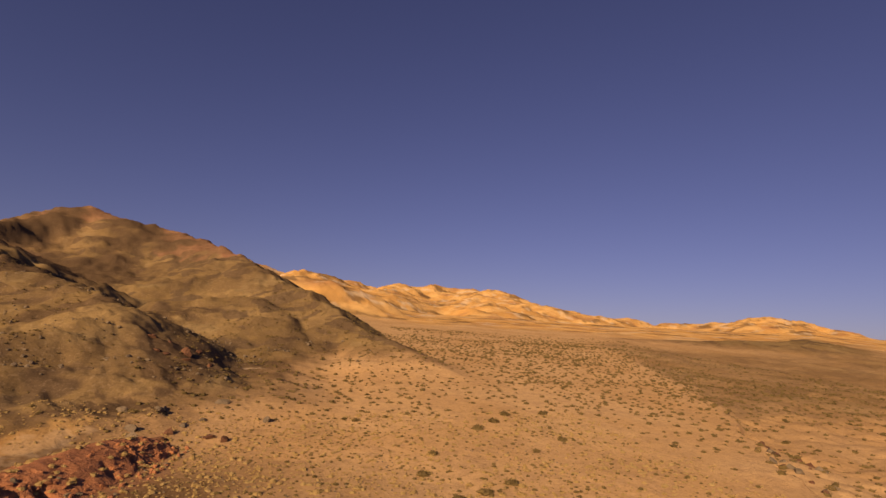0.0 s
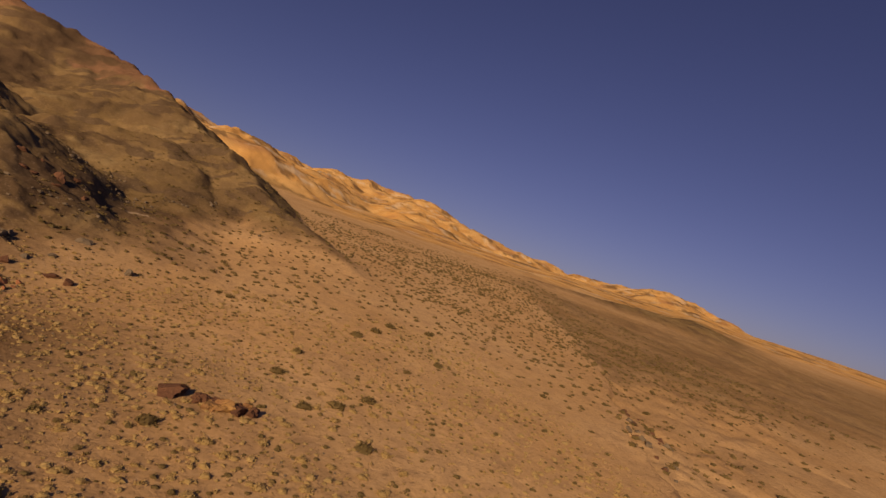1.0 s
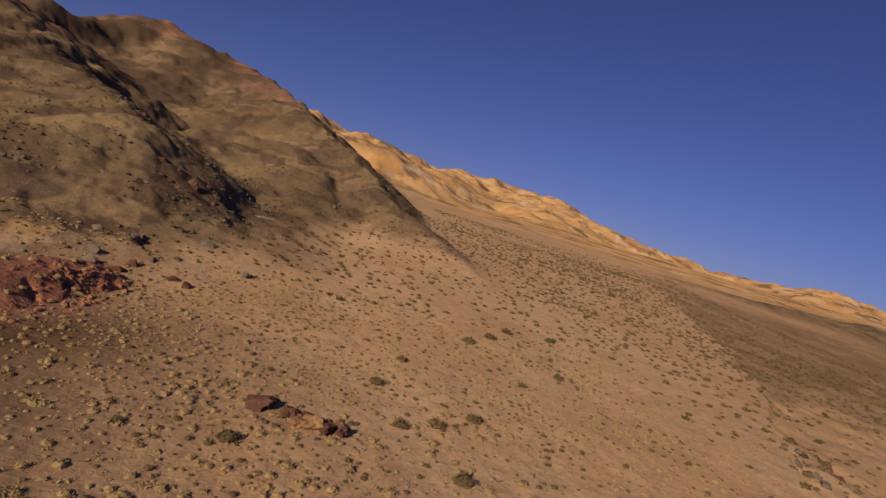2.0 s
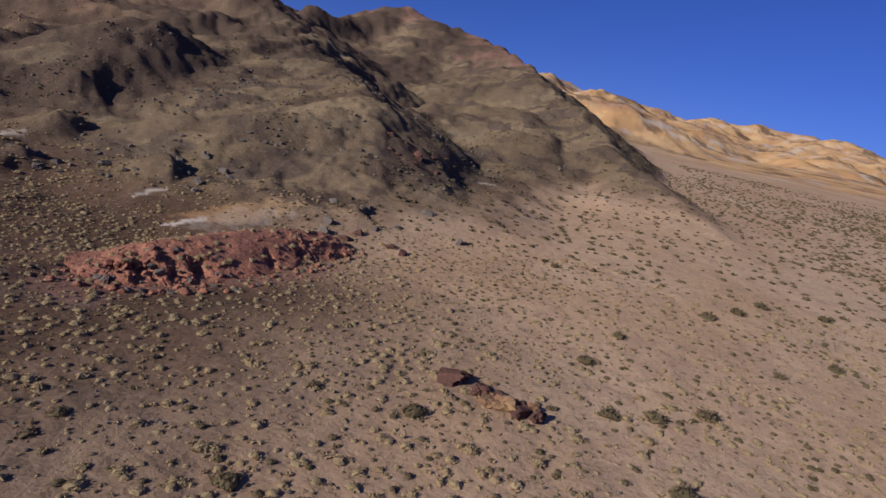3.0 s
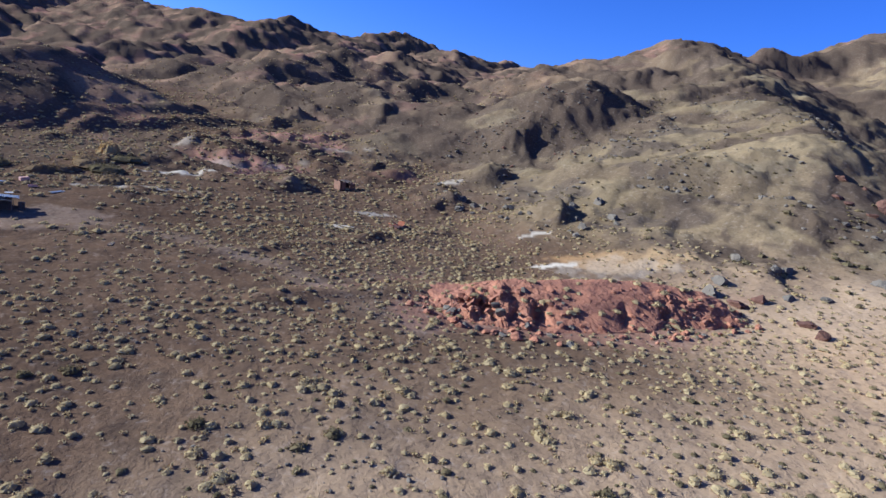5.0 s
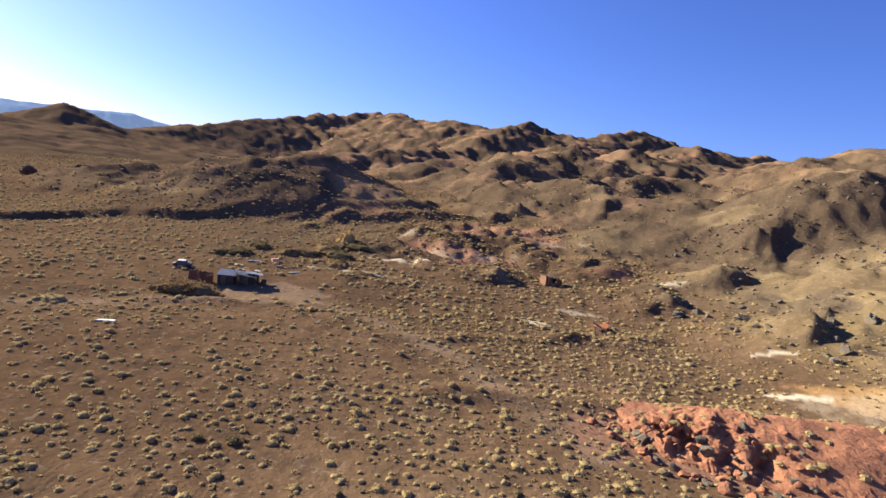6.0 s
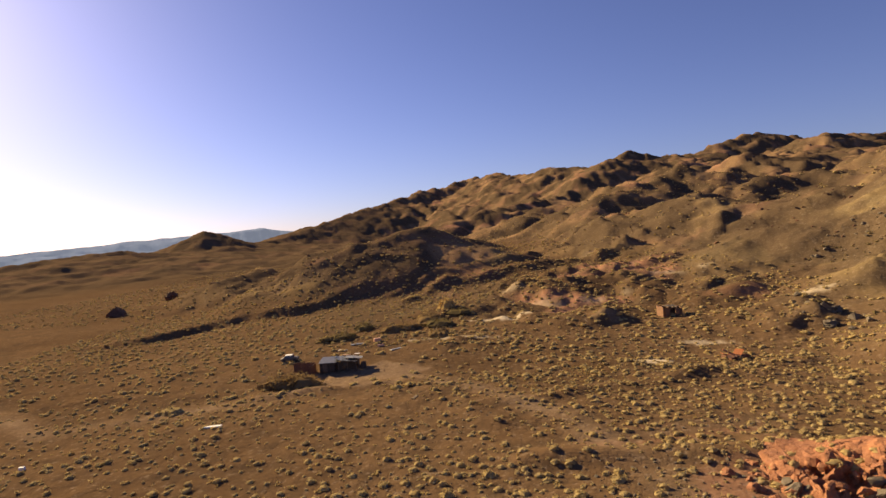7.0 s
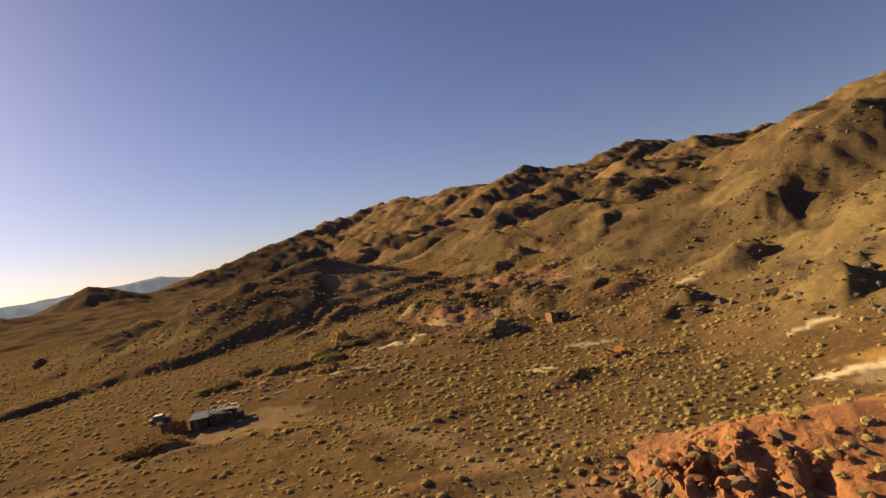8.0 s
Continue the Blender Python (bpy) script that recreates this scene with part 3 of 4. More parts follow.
TAR_ROOF = plain_material("tar_roof", (0.07, 0.07, 0.075), (0.11, 0.11, 0.115), 0.4, 3.0, 0.0, 0.1, 0.5)
WHITE_PAINT = plain_material("chalky_white", (0.76, 0.75, 0.72), (0.62, 0.6, 0.56), 0.6, 4.0)
SALMON = plain_material("faded_salmon", (0.62, 0.34, 0.24), (0.5, 0.26, 0.18), 0.7, 4.0)
ORANGE_RUST = plain_material("orange_rust", (0.46, 0.16, 0.06), (0.34, 0.115, 0.05), 0.8, 4.0)
CAR_PAINT = plain_material("dull_car_paint", (0.10, 0.085, 0.075), (0.15, 0.125, 0.11), 0.5, 5.0)
RUBBER = plain_material("old_rubber", (0.03, 0.03, 0.03), (0.045, 0.04, 0.038), 0.85, 8.0)
GLASS = plain_material("dusty_glass", (0.05, 0.055, 0.06), (0.09, 0.09, 0.09), 0.15, 6.0, 0.0, 0.02, 0.6)


# ---------------------------------------------------------------- red outcrop
def red_outcrop():
    """A long craggy ridge of red rock that stands out of the fan."""
    nu, nv = 210, 96
    u, v = np.meshgrid(np.linspace(0, 1, nu), np.linspace(-1, 1, nv), indexing="ij")
    knots = np.array([(-45.5, 35.5), (-41.5, 39.5), (-37.0, 49.0), (-33.0, 57.5), (-27.5, 64.5)])
    s = np.array([0, 0.17, 0.5, 0.8, 1.0])
    cx, cy = np.interp(u, s, knots[:, 0]), np.interp(u, s, knots[:, 1])
    # across: v = -1 at the back foot, +1 at the front foot
    ax, ay = 0.87, -0.49
    wide = np.where(v > 0, 7.5, 8.0) * (0.2 + 0.8 * np.sin(np.pi * np.clip(u * 0.94 + 0.03, 0, 1)) ** 0.7)
    top = np.interp(u, [0, 0.05, 0.13, 0.25, 0.45, 0.7, 0.88, 1.0], [0.0, 0.2, 0.85, 2.3, 2.9, 2.8, 2.1, 0.0])
    x, y = cx + ax * v * wide, cy + ay * v * wide
    front = np.clip(v, 0, 1)
    profile = np.where(v > 0, 1 - 0.25 * smooth(0.0, 0.5, v) - 0.75 * smooth(0.30, 1.0, v), (1 - np.abs(v)) ** 0.85)
    crag = smooth(0.05, 0.5, front) * (1 - smooth(0.93, 1.0, front)) + 0.35 * smooth(0.6, 0.0, np.abs(v))
    crag = crag * (0.18 + 1.0 * (1 - smooth(0.25, 0.45, u)) + 0.4 * smooth(0.68, 0.8, u))
    z = top * profile
    bump = 0.9 * ridged(x / 4.2, (y + z) / 4.2, 4, 131) + 0.42 * ridged(x / 1.3, (y + 1.5 * z) / 1.3, 3, 137) + 0.2 * fbm(x / 0.5, (y + z) / 0.5, 2, 139)
    z = z + 0.6 * crag * bump
    shove = crag * (0.55 * fbm((x + 2 * z) / 2.2, (y - 2 * z) / 2.2, 3, 141))
    x, y = x + ax * shove, y + ay * shove
    # hollows in the front face
    for hu, hv, r, deep in ((0.215, 0.62, 0.036, 1.3), (0.155, 0.40, 0.022, 0.7), (0.30, 0.72, 0.022, 0.7), (0.37, 0.66, 0.026, 0.9), (0.62, 0.70, 0.016, 0.6), (0.75, 0.7, 0.015, 0.6)):
        pit = np.exp(-(((u - hu) / r) ** 2 + ((v - hv) / 0.17) ** 2))
        x, y, z = x - ax * pit * deep, y - ay * pit * deep, z - 0.55 * pit * deep
    edge = np.minimum(np.minimum(u * 7, (1 - u) * 12), (1 - np.abs(v)) * 5)
    z = z * smooth(0, 1, edge) - 0.5 * (1 - smooth(0, 0.6, edge))
    z = z + land(x, y)[0]
    i, j = np.meshgrid(np.arange(nu - 1), np.arange(nv - 1), indexing="ij")
    quads = np.stack([i * nv + j, i * nv + j + 1, (i + 1) * nv + j + 1, (i + 1) * nv + j], -1).reshape(-1, 4)
    base = Vector((-37, 49, height(-37, 49)))
    verts = np.stack([x, y, z], -1).reshape(-1, 3) - np.array(base)
    ob = thing("rock_outcrop", Matrix.Translation(base), "long craggy outcrop of rust-red rock with dark hollows", "outcrop")
    part("rock_mass", sheet("rock_mass", verts, quads, RED_ROCK), RED_ROCK, ob)
    rnd = random.Random(4)
    meshes = []
    for k in range(5):
        bm = stone((1, 1, 1), 700 + k, 0.8, 2, 7, 0.35)
        me = bpy.data.meshes.new("outcrop_boulder")
        bm.to_mesh(me), bm.free()
        me.materials.append(RED_ROCK if k < 4 else GREY_ROCK)
        meshes.append(me)
    for k in range(280):
        uu, vv = rnd.random() ** 1.25, rnd.uniform(0.2, 1.3)
        if 0.45 < uu < 0.6 and vv < 0.8:
            continue
        px, py = float(np.interp(uu, s, knots[:, 0])), float(np.interp(uu, s, knots[:, 1]))
        w = 7.5 * (0.2 + 0.8 * math.sin(math.pi * min(max(uu * 0.94 + 0.03, 0), 1)) ** 0.7)
        px, py = px + ax * vv * w, py + ay * vv * w
        iu, iv = min(int(uu * nu), nu - 1), min(int((min(vv, 1.0) + 1) / 2 * nv), nv - 1)
        pz = float(z[iu, iv]) if vv < 1 else height(px, py)
        size = rnd.uniform(0.12, 0.5) * (1.3 if uu < 0.35 else 0.9)
        m = Matrix.LocRotScale(Vector((px, py, pz - 0.12 * size)) - base, Euler((rnd.uniform(-0.4, 0.4), rnd.uniform(-0.4, 0.4), rnd.uniform(0, 6.3))), Vector((size, size * rnd.uniform(0.7, 1.2), size * rnd.uniform(0.7, 1.1))))
        part("boulder", meshes[k % 5], None, ob, at=m)
    return x, y, z


OUTCROP = red_outcrop()


# ---------------------------------------------------------------- loose boulders
def boulder(x, y, size, seed, material, label, turn=0.0, group="", squash=0.8, name="boulder"):
    bm = stone(size, seed, squash, 4 if size[0] > 1.2 else 3, 5, 0.6, 0.3)
    me = bpy.data.meshes.new(name)
    bm.to_mesh(me), bm.free()
    me.materials.append(material)
    ob = new(name, me)
    ob.matrix_basis = pose(x, y, height(x, y) - 0.12 * size[2], 0, 0, turn)
    return tagged(ob, label, "boulder", group)


boulder(-7.0, 36.5, (1.35, 1.15, 1.35), 27, DARK_ROCK, "big dark reddish-brown boulder standing beside a rock heap", 20)
for k in range(24):
    rr = random.Random(1700 + k)
    along = k / 23
    bx, by = -4.4 + 4.4 * along + rr.gauss(0, 0.2), 35.9 - 1.3 * along + rr.gauss(0, 0.45)
    bs = rr.uniform(0.3, 0.62) * (1.45 if k % 4 == 1 else 1.0)
    boulder(bx, by, (bs * 1.25, bs * 0.9, bs * 0.95), 31 + k, DARK_ROCK if rr.random() < 0.25 + 0.5 * along else OCHRE_ROCK, "broken ochre and dark red rock in a low heap", 37 * k, "rock heap")
for k in range(46):
    rr = random.Random(900 + k)
    fx, fy, sprd, mt = ((-36, 106, 4, DARK_ROCK), (-29, 75, 4, GREY_ROCK), (-82, 67, 4, GREY_ROCK), (-60, 73, 4, GREY_ROCK), (-30, 64, 4, DARK_ROCK))[k % 5]
    bx, by = rr.gauss(fx, sprd), rr.gauss(fy, sprd)
    bs = rr.uniform(0.4, 1.1)
    boulder(bx, by, (bs, bs * rr.uniform(0.7, 1.1), bs * rr.uniform(0.6, 0.95)), 40 + k, mt, "dark broken rock fallen at the foot of a slope" if mt == DARK_ROCK else "grey broken rock fallen at the foot of a slope", rr.uniform(0, 360), "fallen rocks")


for k in range(26):
    rr = random.Random(1400 + k)
    bx, by = rr.uniform(1, 9) if k % 3 else rr.uniform(0, 3), rr.uniform(40, 68)
    bs = rr.uniform(0.35, 0.9)
    boulder(bx + 53 + 0.62 * (by - 41), by, (bs, bs * rr.uniform(0.7, 1.1), bs * rr.uniform(0.6, 0.95)), 1440 + k, DARK_ROCK if k % 2 else GREY_ROCK, "broken brown rock below the cut bank of the wash", rr.uniform(0, 360), "bank rocks")
for k, (bx, by, bs) in enumerate(((-178.5, -97, 3.4), (-208, -94, 3.0), (-214, -92, 1.6), (-236, -90, 4.2), (-241, -92, 2.2))):
    boulder(bx, by, (bs * 1.3, bs, bs * 0.8), 640 + k, DARK_ROCK, "dark rock knob standing out of the open plain", 50 * k, "rock knobs")


# ---------------------------------------------------------------- adobe ruin
def adobe_hut():
    x, y = -97.0, 49.4
    ob = thing("adobe_hut", pose(x, y, height(x, y) - 0.1, 0, 0, 8) @ Matrix.Scale(0.74, 4), "small roofless ruin of reddish adobe beside a slope", "hut")
    w, d, t, h = 4.0, 3.0, 0.35, 2.3  # along y, along x, wall, height

    def wall(name, lx, ly, sx, sy, hh, seed):
        bm = bmesh.new()
        bmesh.ops.create_cube(bm, size=1)
        bmesh.ops.subdivide_edges(bm, edges=bm.edges[:], cuts=7, use_grid_fill=True)
        for v in bm.verts:
            c = Vector((v.co.x * sx, v.co.y * sy, (v.co.z + 0.5) * hh))
            if v.co.z > 0.2:
                c.z -= (v.co.z - 0.2) * (0.5 + 0.9 * noise.noise(Vector((c.x * 0.9 + seed, c.y * 0.9, 0))))
            n_ = noise.noise_vector(c * 1.7 + Vector((seed, 0, 0)))
            v.co = c + n_ * 0.05
        bmesh.ops.translate(bm, vec=(lx, ly, 0), verts=bm.verts)
        return part(name, bm, ADOBE, ob)

    wall("side_wall", 0, -w / 2, d, t, h, 1)
    wall("side_wall", 0, w / 2, d, t, h * 0.85, 2)
    wall("back_wall", -d / 2 + t / 2, 0, t, w - t, h * 1.0, 3)
    wall("front_wall", d / 2 - t / 2, -1.15, t, 1.1, h * 0.95, 4)
    wall("front_wall", d / 2 - t / 2, 1.2, t, 1.0, h * 0.8, 5)
    for yy in (-0.55, 0.2, 0.95):
        part("roof_beam", box(d * 0.95, 0.12, 0.12, 0.02, (0.1, yy, h - 0.35)), OLD_WOOD, ob)
    part("lintel", box(0.2, 1.9, 0.16, 0.02, (d / 2 - t / 2, 0.0, h - 0.5)), OLD_WOOD, ob)
    part("roof_sheet", box(1.6, 2.0, 0.06, 0.0, (-0.4, 0.5, h - 0.24), (0, 4, 3)), DARK_BOARD, ob, "charred roof boards")


adobe_hut()


# ---------------------------------------------------------------- shack and its yard
def corrugated(sx, sy, waves, thick=0.03, deep=0.035):
    """A corrugated sheet along x, with its middle at the origin."""
    bm = bmesh.new()
    rows = []
    for k in range(waves * 4 + 1):
        xx = (k / (waves * 4) - 0.5) * sx
        zz = deep * math.sin(k * math.pi / 2)
        rows.append([bm.verts.new((xx, yy, zz + up)) for yy, up in ((-sy / 2, 0), (sy / 2, 0), (sy / 2, thick), (-sy / 2, thick))])
    for a, b in zip(rows, rows[1:]):
        for k in range(4):
            bm.faces.new((a[k], b[k], b[(k + 1) % 4], a[(k + 1) % 4]))
    bm.faces.new(rows[0]), bm.faces.new(rows[-1][::-1])
    bmesh.ops.recalc_face_normals(bm, faces=bm.faces)
    return bm


def boards(ob, name, length, h, at, turn, material, step=0.28):
    """A wall of upright boards, each of them a part."""
    count = max(int(length / step), 1)
    base = pose(*at, 0, 0, turn)
    me = None
    for k in range(count):
        hh = h * random.uniform(0.93, 1.03)
        if me is None:
            bm = box(step * 0.94, 0.05, h, 0.006)
            me = bpy.data.meshes.new(name)
            bm.to_mesh(me), bm.free()
            me.materials.append(material)
        m = base @ Matrix.LocRotScale(Vector(((k + 0.5) * step - length / 2, random.uniform(-0.015, 0.015), 0)), Euler((0, random.uniform(-0.02, 0.02), 0)), Vector((1, 1, hh / h)))
        part(name, me, None, ob, at=m)


def shack():
    """Low sheds of dark boards under tin and tar roofs. Local x points at the yard, y along the front."""
    x, y = -82.0, -1.0
    ob = thing("shack", pose(x, y, height(x, y) - 0.05, 0, 0, 2) @ Matrix.Scale(0.74, 4), "low patched shack of dark boards with tin and tar-paper roofs", "shack")
    # front shed under the tar roof
    boards(ob, "board", 3.0, 1.75, (2.3, -1.9, 0), 90, DARK_BOARD)
    boards(ob, "board", 3.4, 1.85, (0.6, -3.4, 0), 0, OLD_WOOD)
    boards(ob, "board", 3.4, 1.9, (0.6, -0.4, 0), 0, DARK_BOARD)
    boards(ob, "board", 3.0, 2.0, (-1.1, -1.9, 0), 90, DARK_BOARD)
    part("roof", box(3.9, 3.3, 0.1, 0.02, (0.6, -1.9, 1.88), (0, 5, 0)), TAR_ROOF, ob, "black tar-paper roof")
    # second shed under tin, turned a little and higher
    boards(ob, "board", 3.6, 1.9, (1.5, 1.7, 0), 96, DARK_BOARD)
    boards(ob, "board", 3.0, 2.0, (0.1, 3.5, 0), 4, OLD_WOOD)
    boards(ob, "board", 3.6, 2.05, (-1.4, 1.7, 0), 92, DARK_BOARD)
    part("roof", corrugated(3.5, 2.2, 14), TIN, ob, "grey corrugated tin roof", pose(0.3, 0.85, 2.1, 0, 7, 92))
    part("roof", corrugated(3.1, 1.9, 12), PALE_TIN, ob, "pale tin roof sheet", pose(0.4, 2.75, 2.15, 0, 6, 92))
    part("roof_patch", box(0.9, 1.5, 0.06, 0.0, (-2.0, 0.9, 2.12), (0, -8, 4)), SALMON, ob, "faded salmon roof boards")
    part("roof_patch", box(0.8, 1.1, 0.05, 0.0, (-2.1, 2.9, 2.18), (0, -6, -5)), WHITE_PAINT, ob, "whitewashed boards")
    part("door", box(0.06, 0.85, 1.65, 0.01, (2.42, -2.4, 0)), OLD_WOOD, ob, "weathered plank door")
    part("window_hole", box(0.05, 0.8, 0.5, 0.0, (1.62, 1.3, 0.9)), GLASS, ob, "dusty dark window")
    for px, py in ((2.6, 0.1), (2.6, 3.4), (2.6, 1.8)):
        part("post", box(0.12, 0.12, 1.85, 0.02, (px, py, 0)), OLD_WOOD, ob)
    part("porch_beam", box(0.12, 3.6, 0.12, 0.02, (2.6, 1.7, 1.83)), OLD_WOOD, ob)
    part("porch_roof", corrugated(3.6, 1.3, 14), TIN, ob, "sagging tin porch roof", pose(2.1, 1.7, 1.98, 0, 9, 90))
    part("tank", box(0.9, 0.9, 1.35, 0.18, (1.2, 4.6, 0)), DARK_BOARD, ob, "dark water tank")


shack()


def yard_fence():
    """The rusty board fence at the shack's side."""
    ob = thing("board_fence", pose(-81.6, -5.9, height(-81.6, -5.9) - 0.05, 0, 0, 78), "rusty brown fence of uneven boards beside the shack", "fence")
    boards(ob, "board", 3.4, 1.35, (0, 0, 0), 4, RUST_WALL, 0.24)
    boards(ob, "board", 2.0, 1.25, (1.7, -1.0, 0), 88, RUST_WALL, 0.24)
    part("rail", box(3.4, 0.06, 0.1, 0.01, (0, 0.06, 0.9)), OLD_WOOD, ob)


yard_fence()


def old_car():
    """A small derelict car with a pale roof."""
    x, y = -88.6, -10.4
    ob = thing("old_car", pose(x, y, height(x, y), 0, 0, 100) @ Matrix.Scale(0.76, 4), "small derelict dark car with a chalky white roof", "car")
    bm = bmesh.new()
    side = [(-1.7, 0.32), (-1.72, 0.72), (-1.2, 0.86), (-0.75, 0.9), (0.85, 0.92), (1.55, 0.86), (1.72, 0.6), (1.7, 0.32)]
    rings = [[bm.verts.new((px, w * (0.95 if pz < 0.5 else 1.0), pz)) for px, pz in side] for w in (-0.76, 0.76)]
    for k in range(len(side)):
        j = (k + 1) % len(side)
        bm.faces.new((rings[0][k], rings[0][j], rings[1][j], rings[1][k]))
    bm.faces.new(rings[0][::-1]), bm.faces.new(rings[1])
    bmesh.ops.recalc_face_normals(bm, faces=bm.faces)
    bmesh.ops.bevel(bm, geom=bm.edges[:], offset=0.05, segments=2, affect="EDGES")
    body = part("body", bm, CAR_PAINT, ob)
    bm = bmesh.new()
    low = [bm.verts.new((px, py, 0.88)) for px, py in ((-1.15, -0.68), (0.95, -0.68), (0.95, 0.68), (-1.15, 0.68))]
    up = [bm.verts.new((px, py, 1.32)) for px, py in ((-0.7, -0.58), (0.6, -0.58), (0.6, 0.58), (-0.7, 0.58))]
    for k in range(4):
        bm.faces.new((low[k], low[(k + 1) % 4], up[(k + 1) % 4], up[k]))
    bm.faces.new(up)
    part("windows", bm, GLASS, ob, "dusty windows")
    part("roof", box(1.42, 1.24, 0.07, 0.025, (-0.05, 0, 1.31)), WHITE_PAINT, ob, "chalky white roof")
    part("bonnet", box(0.75, 1.3, 0.04, 0.015, (1.25, 0, 0.87), (0, 4, 0)), CAR_PAINT, ob)
    for px in (-1.05, 1.05):
        for py in (-0.72, 0.72):
            bm = bmesh.new()
            bmesh.ops.create_cone(bm, cap_ends=True, segments=18, radius1=0.31, radius2=0.31, depth=0.18)
            bmesh.ops.bevel(bm, geom=[e for e in bm.edges if len(e.link_faces) == 2], offset=0.03, segments=2, affect="EDGES")
            tyre = part("wheel", bm, RUBBER, ob, "", pose(px, py, 0.31, 90, 0, 0))
            bm = bmesh.new()
            bmesh.ops.create_cone(bm, cap_ends=True, segments=14, radius1=0.17, radius2=0.15, depth=0.2)
            part("rim", bm, TIN, tyre)
    for py in (-0.5, 0.5):
        bm = bmesh.new()
        bmesh.ops.create_uvsphere(bm, u_segments=10, v_segments=6, radius=0.1)
        part("headlight", bm, GLASS, body, "", pose(1.7, py, 0.66))


old_car()


def junk(name, x, y, size, material, label, category, turn=0.0, tilt=0.0, lift=0.0, group=""):
    """A small flat or boxy cast-off: a slightly bent board or crate."""
    bm = box(*size, min(size) * 0.15, jitter=min(size) * 0.12)
    me = bpy.data.meshes.new(name)
    bm.to_mesh(me), bm.free()
    me.materials.append(material)
    ob = new(name, me)
    ob.matrix_basis = pose(x, y, height(x, y) - 0.02 + lift, tilt, 0, turn)
    return tagged(ob, label, category, group)


junk("white_board", -60.9, -9.3, (0.5, 1.7, 0.12), WHITE_PAINT, "bleached white board lying flat on bare soil", "board", 5)
junk("white_bucket", -54.0, -24.0, (0.4, 0.45, 0.3), WHITE_PAINT, "small white container standing on bare soil", "container", 25)
junk("loose_board", -95.8, -1.4, (0.8, 2.2, 0.16), PALE_TIN, "pale sheet of roofing tin lying behind the shack", "sheet", 12)
junk("loose_board", -97.2, 1.6, (0.7, 1.1, 0.5), SALMON, "faded salmon-coloured crate behind the shack", "crate", 30)
junk("loose_board", -92.6, -3.2, (0.6, 1.4, 0.14), WHITE_PAINT, "whitewashed board lying behind the shack", "board", -20)
junk("loose_board", -93.4, 2.8, (0.5, 1.0, 0.3), SALMON, "faded salmon-coloured boards behind the shack", "board", 8)
junk("loose_board", -90.5, 5.6, (0.7, 1.8, 0.14), PALE_TIN, "pale tin sheet lying among shrubs", "sheet", 40)
junk("loose_board", -66.0, 11.0, (0.4, 1.2, 0.1), OLD_WOOD, "weathered plank lying on bare soil", "plank", 70)


def rusty_wreck():
    """A heap of rusty orange panels."""
    x, y = -72.6, 48.4
    ob = thing("rusty_heap", pose(x, y, height(x, y), 0, 0, 20), "heap of bent rusty orange sheet metal among shrubs", "scrap heap")
    rnd = random.Random(8)
    for k in range(7):
        bm = box(rnd.uniform(0.7, 1.5), rnd.uniform(0.6, 1.4), 0.05, 0.0, jitter=0.03)
        part("panel", bm, ORANGE_RUST if k % 3 else RUST_WALL, ob, "", pose(rnd.uniform(-0.8, 0.8), rnd.uniform(-1.6, 1.6), 0.1 + 0.13 * k, rnd.uniform(-28, 28), rnd.uniform(-25, 25), rnd.uniform(0, 180)))
    part("frame", box(1.6, 2.6, 0.35, 0.06, (0, 0, 0.0)), RUST_WALL, ob, "rusted chassis frame")


rusty_wreck()


# ---------------------------------------------------------------- distant mountains
def far_mountains():
    n = Nodes("painted_haze_mountain")
    # Distance haze is painted on: a bluish base colour and a faint emission.
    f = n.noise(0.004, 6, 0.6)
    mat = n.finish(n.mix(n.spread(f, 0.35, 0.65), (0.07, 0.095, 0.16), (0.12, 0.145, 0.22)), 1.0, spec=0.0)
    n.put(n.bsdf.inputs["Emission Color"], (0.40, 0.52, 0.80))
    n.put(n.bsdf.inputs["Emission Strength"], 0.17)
    for name, dist, knots, seed in (
        ("mountain_range", 4300.0, ((98, 0), (104, 66), (107.5, 84), (110.5, 126), (114, 114), (118, 101), (122, 90), (126, 70), (131, 52), (139, 60), (150, 70)), 5),
        ("mountain_foothills", 3500.0, ((112, -30), (119, 6), (124, 22), (128, 18), (134, 26), (142, 6), (150, 20)), 9),
    ):
        az = np.linspace(knots[0][0], knots[-1][0], 360)
        h = np.interp(az, [k[0] for k in knots], [k[1] for k in knots])
        h = h + 7 * fbm(az / 2.2, 0 * az + seed, 4, seed)
        rows = []
        for step in range(9):
            k = step / 8
            r = dist + 500 * k + 60 * fbm(az / 1.3, 0 * az + step * 0.35, 3, seed + 3)
            top = h * (math.sin(k * math.pi * 0.5) ** 0.9) - 60 * (1 - k)
            rows.append(np.stack([-np.sin(np.radians(az)) * r, np.cos(np.radians(az)) * r, top + 19 * k], -1))
        verts = np.stack(rows, 1).reshape(-1, 3)
        i, j = np.meshgrid(np.arange(359), np.arange(8), indexing="ij")
        quads = np.stack([i * 9 + j, (i + 1) * 9 + j, (i + 1) * 9 + j + 1, i * 9 + j + 1], -1).reshape(-1, 4)
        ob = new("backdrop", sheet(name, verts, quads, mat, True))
        tagged(ob, "mountain range on the horizon, its pale blue haze painted as colour and glow", "mountains", kind="structure")


far_mountains()


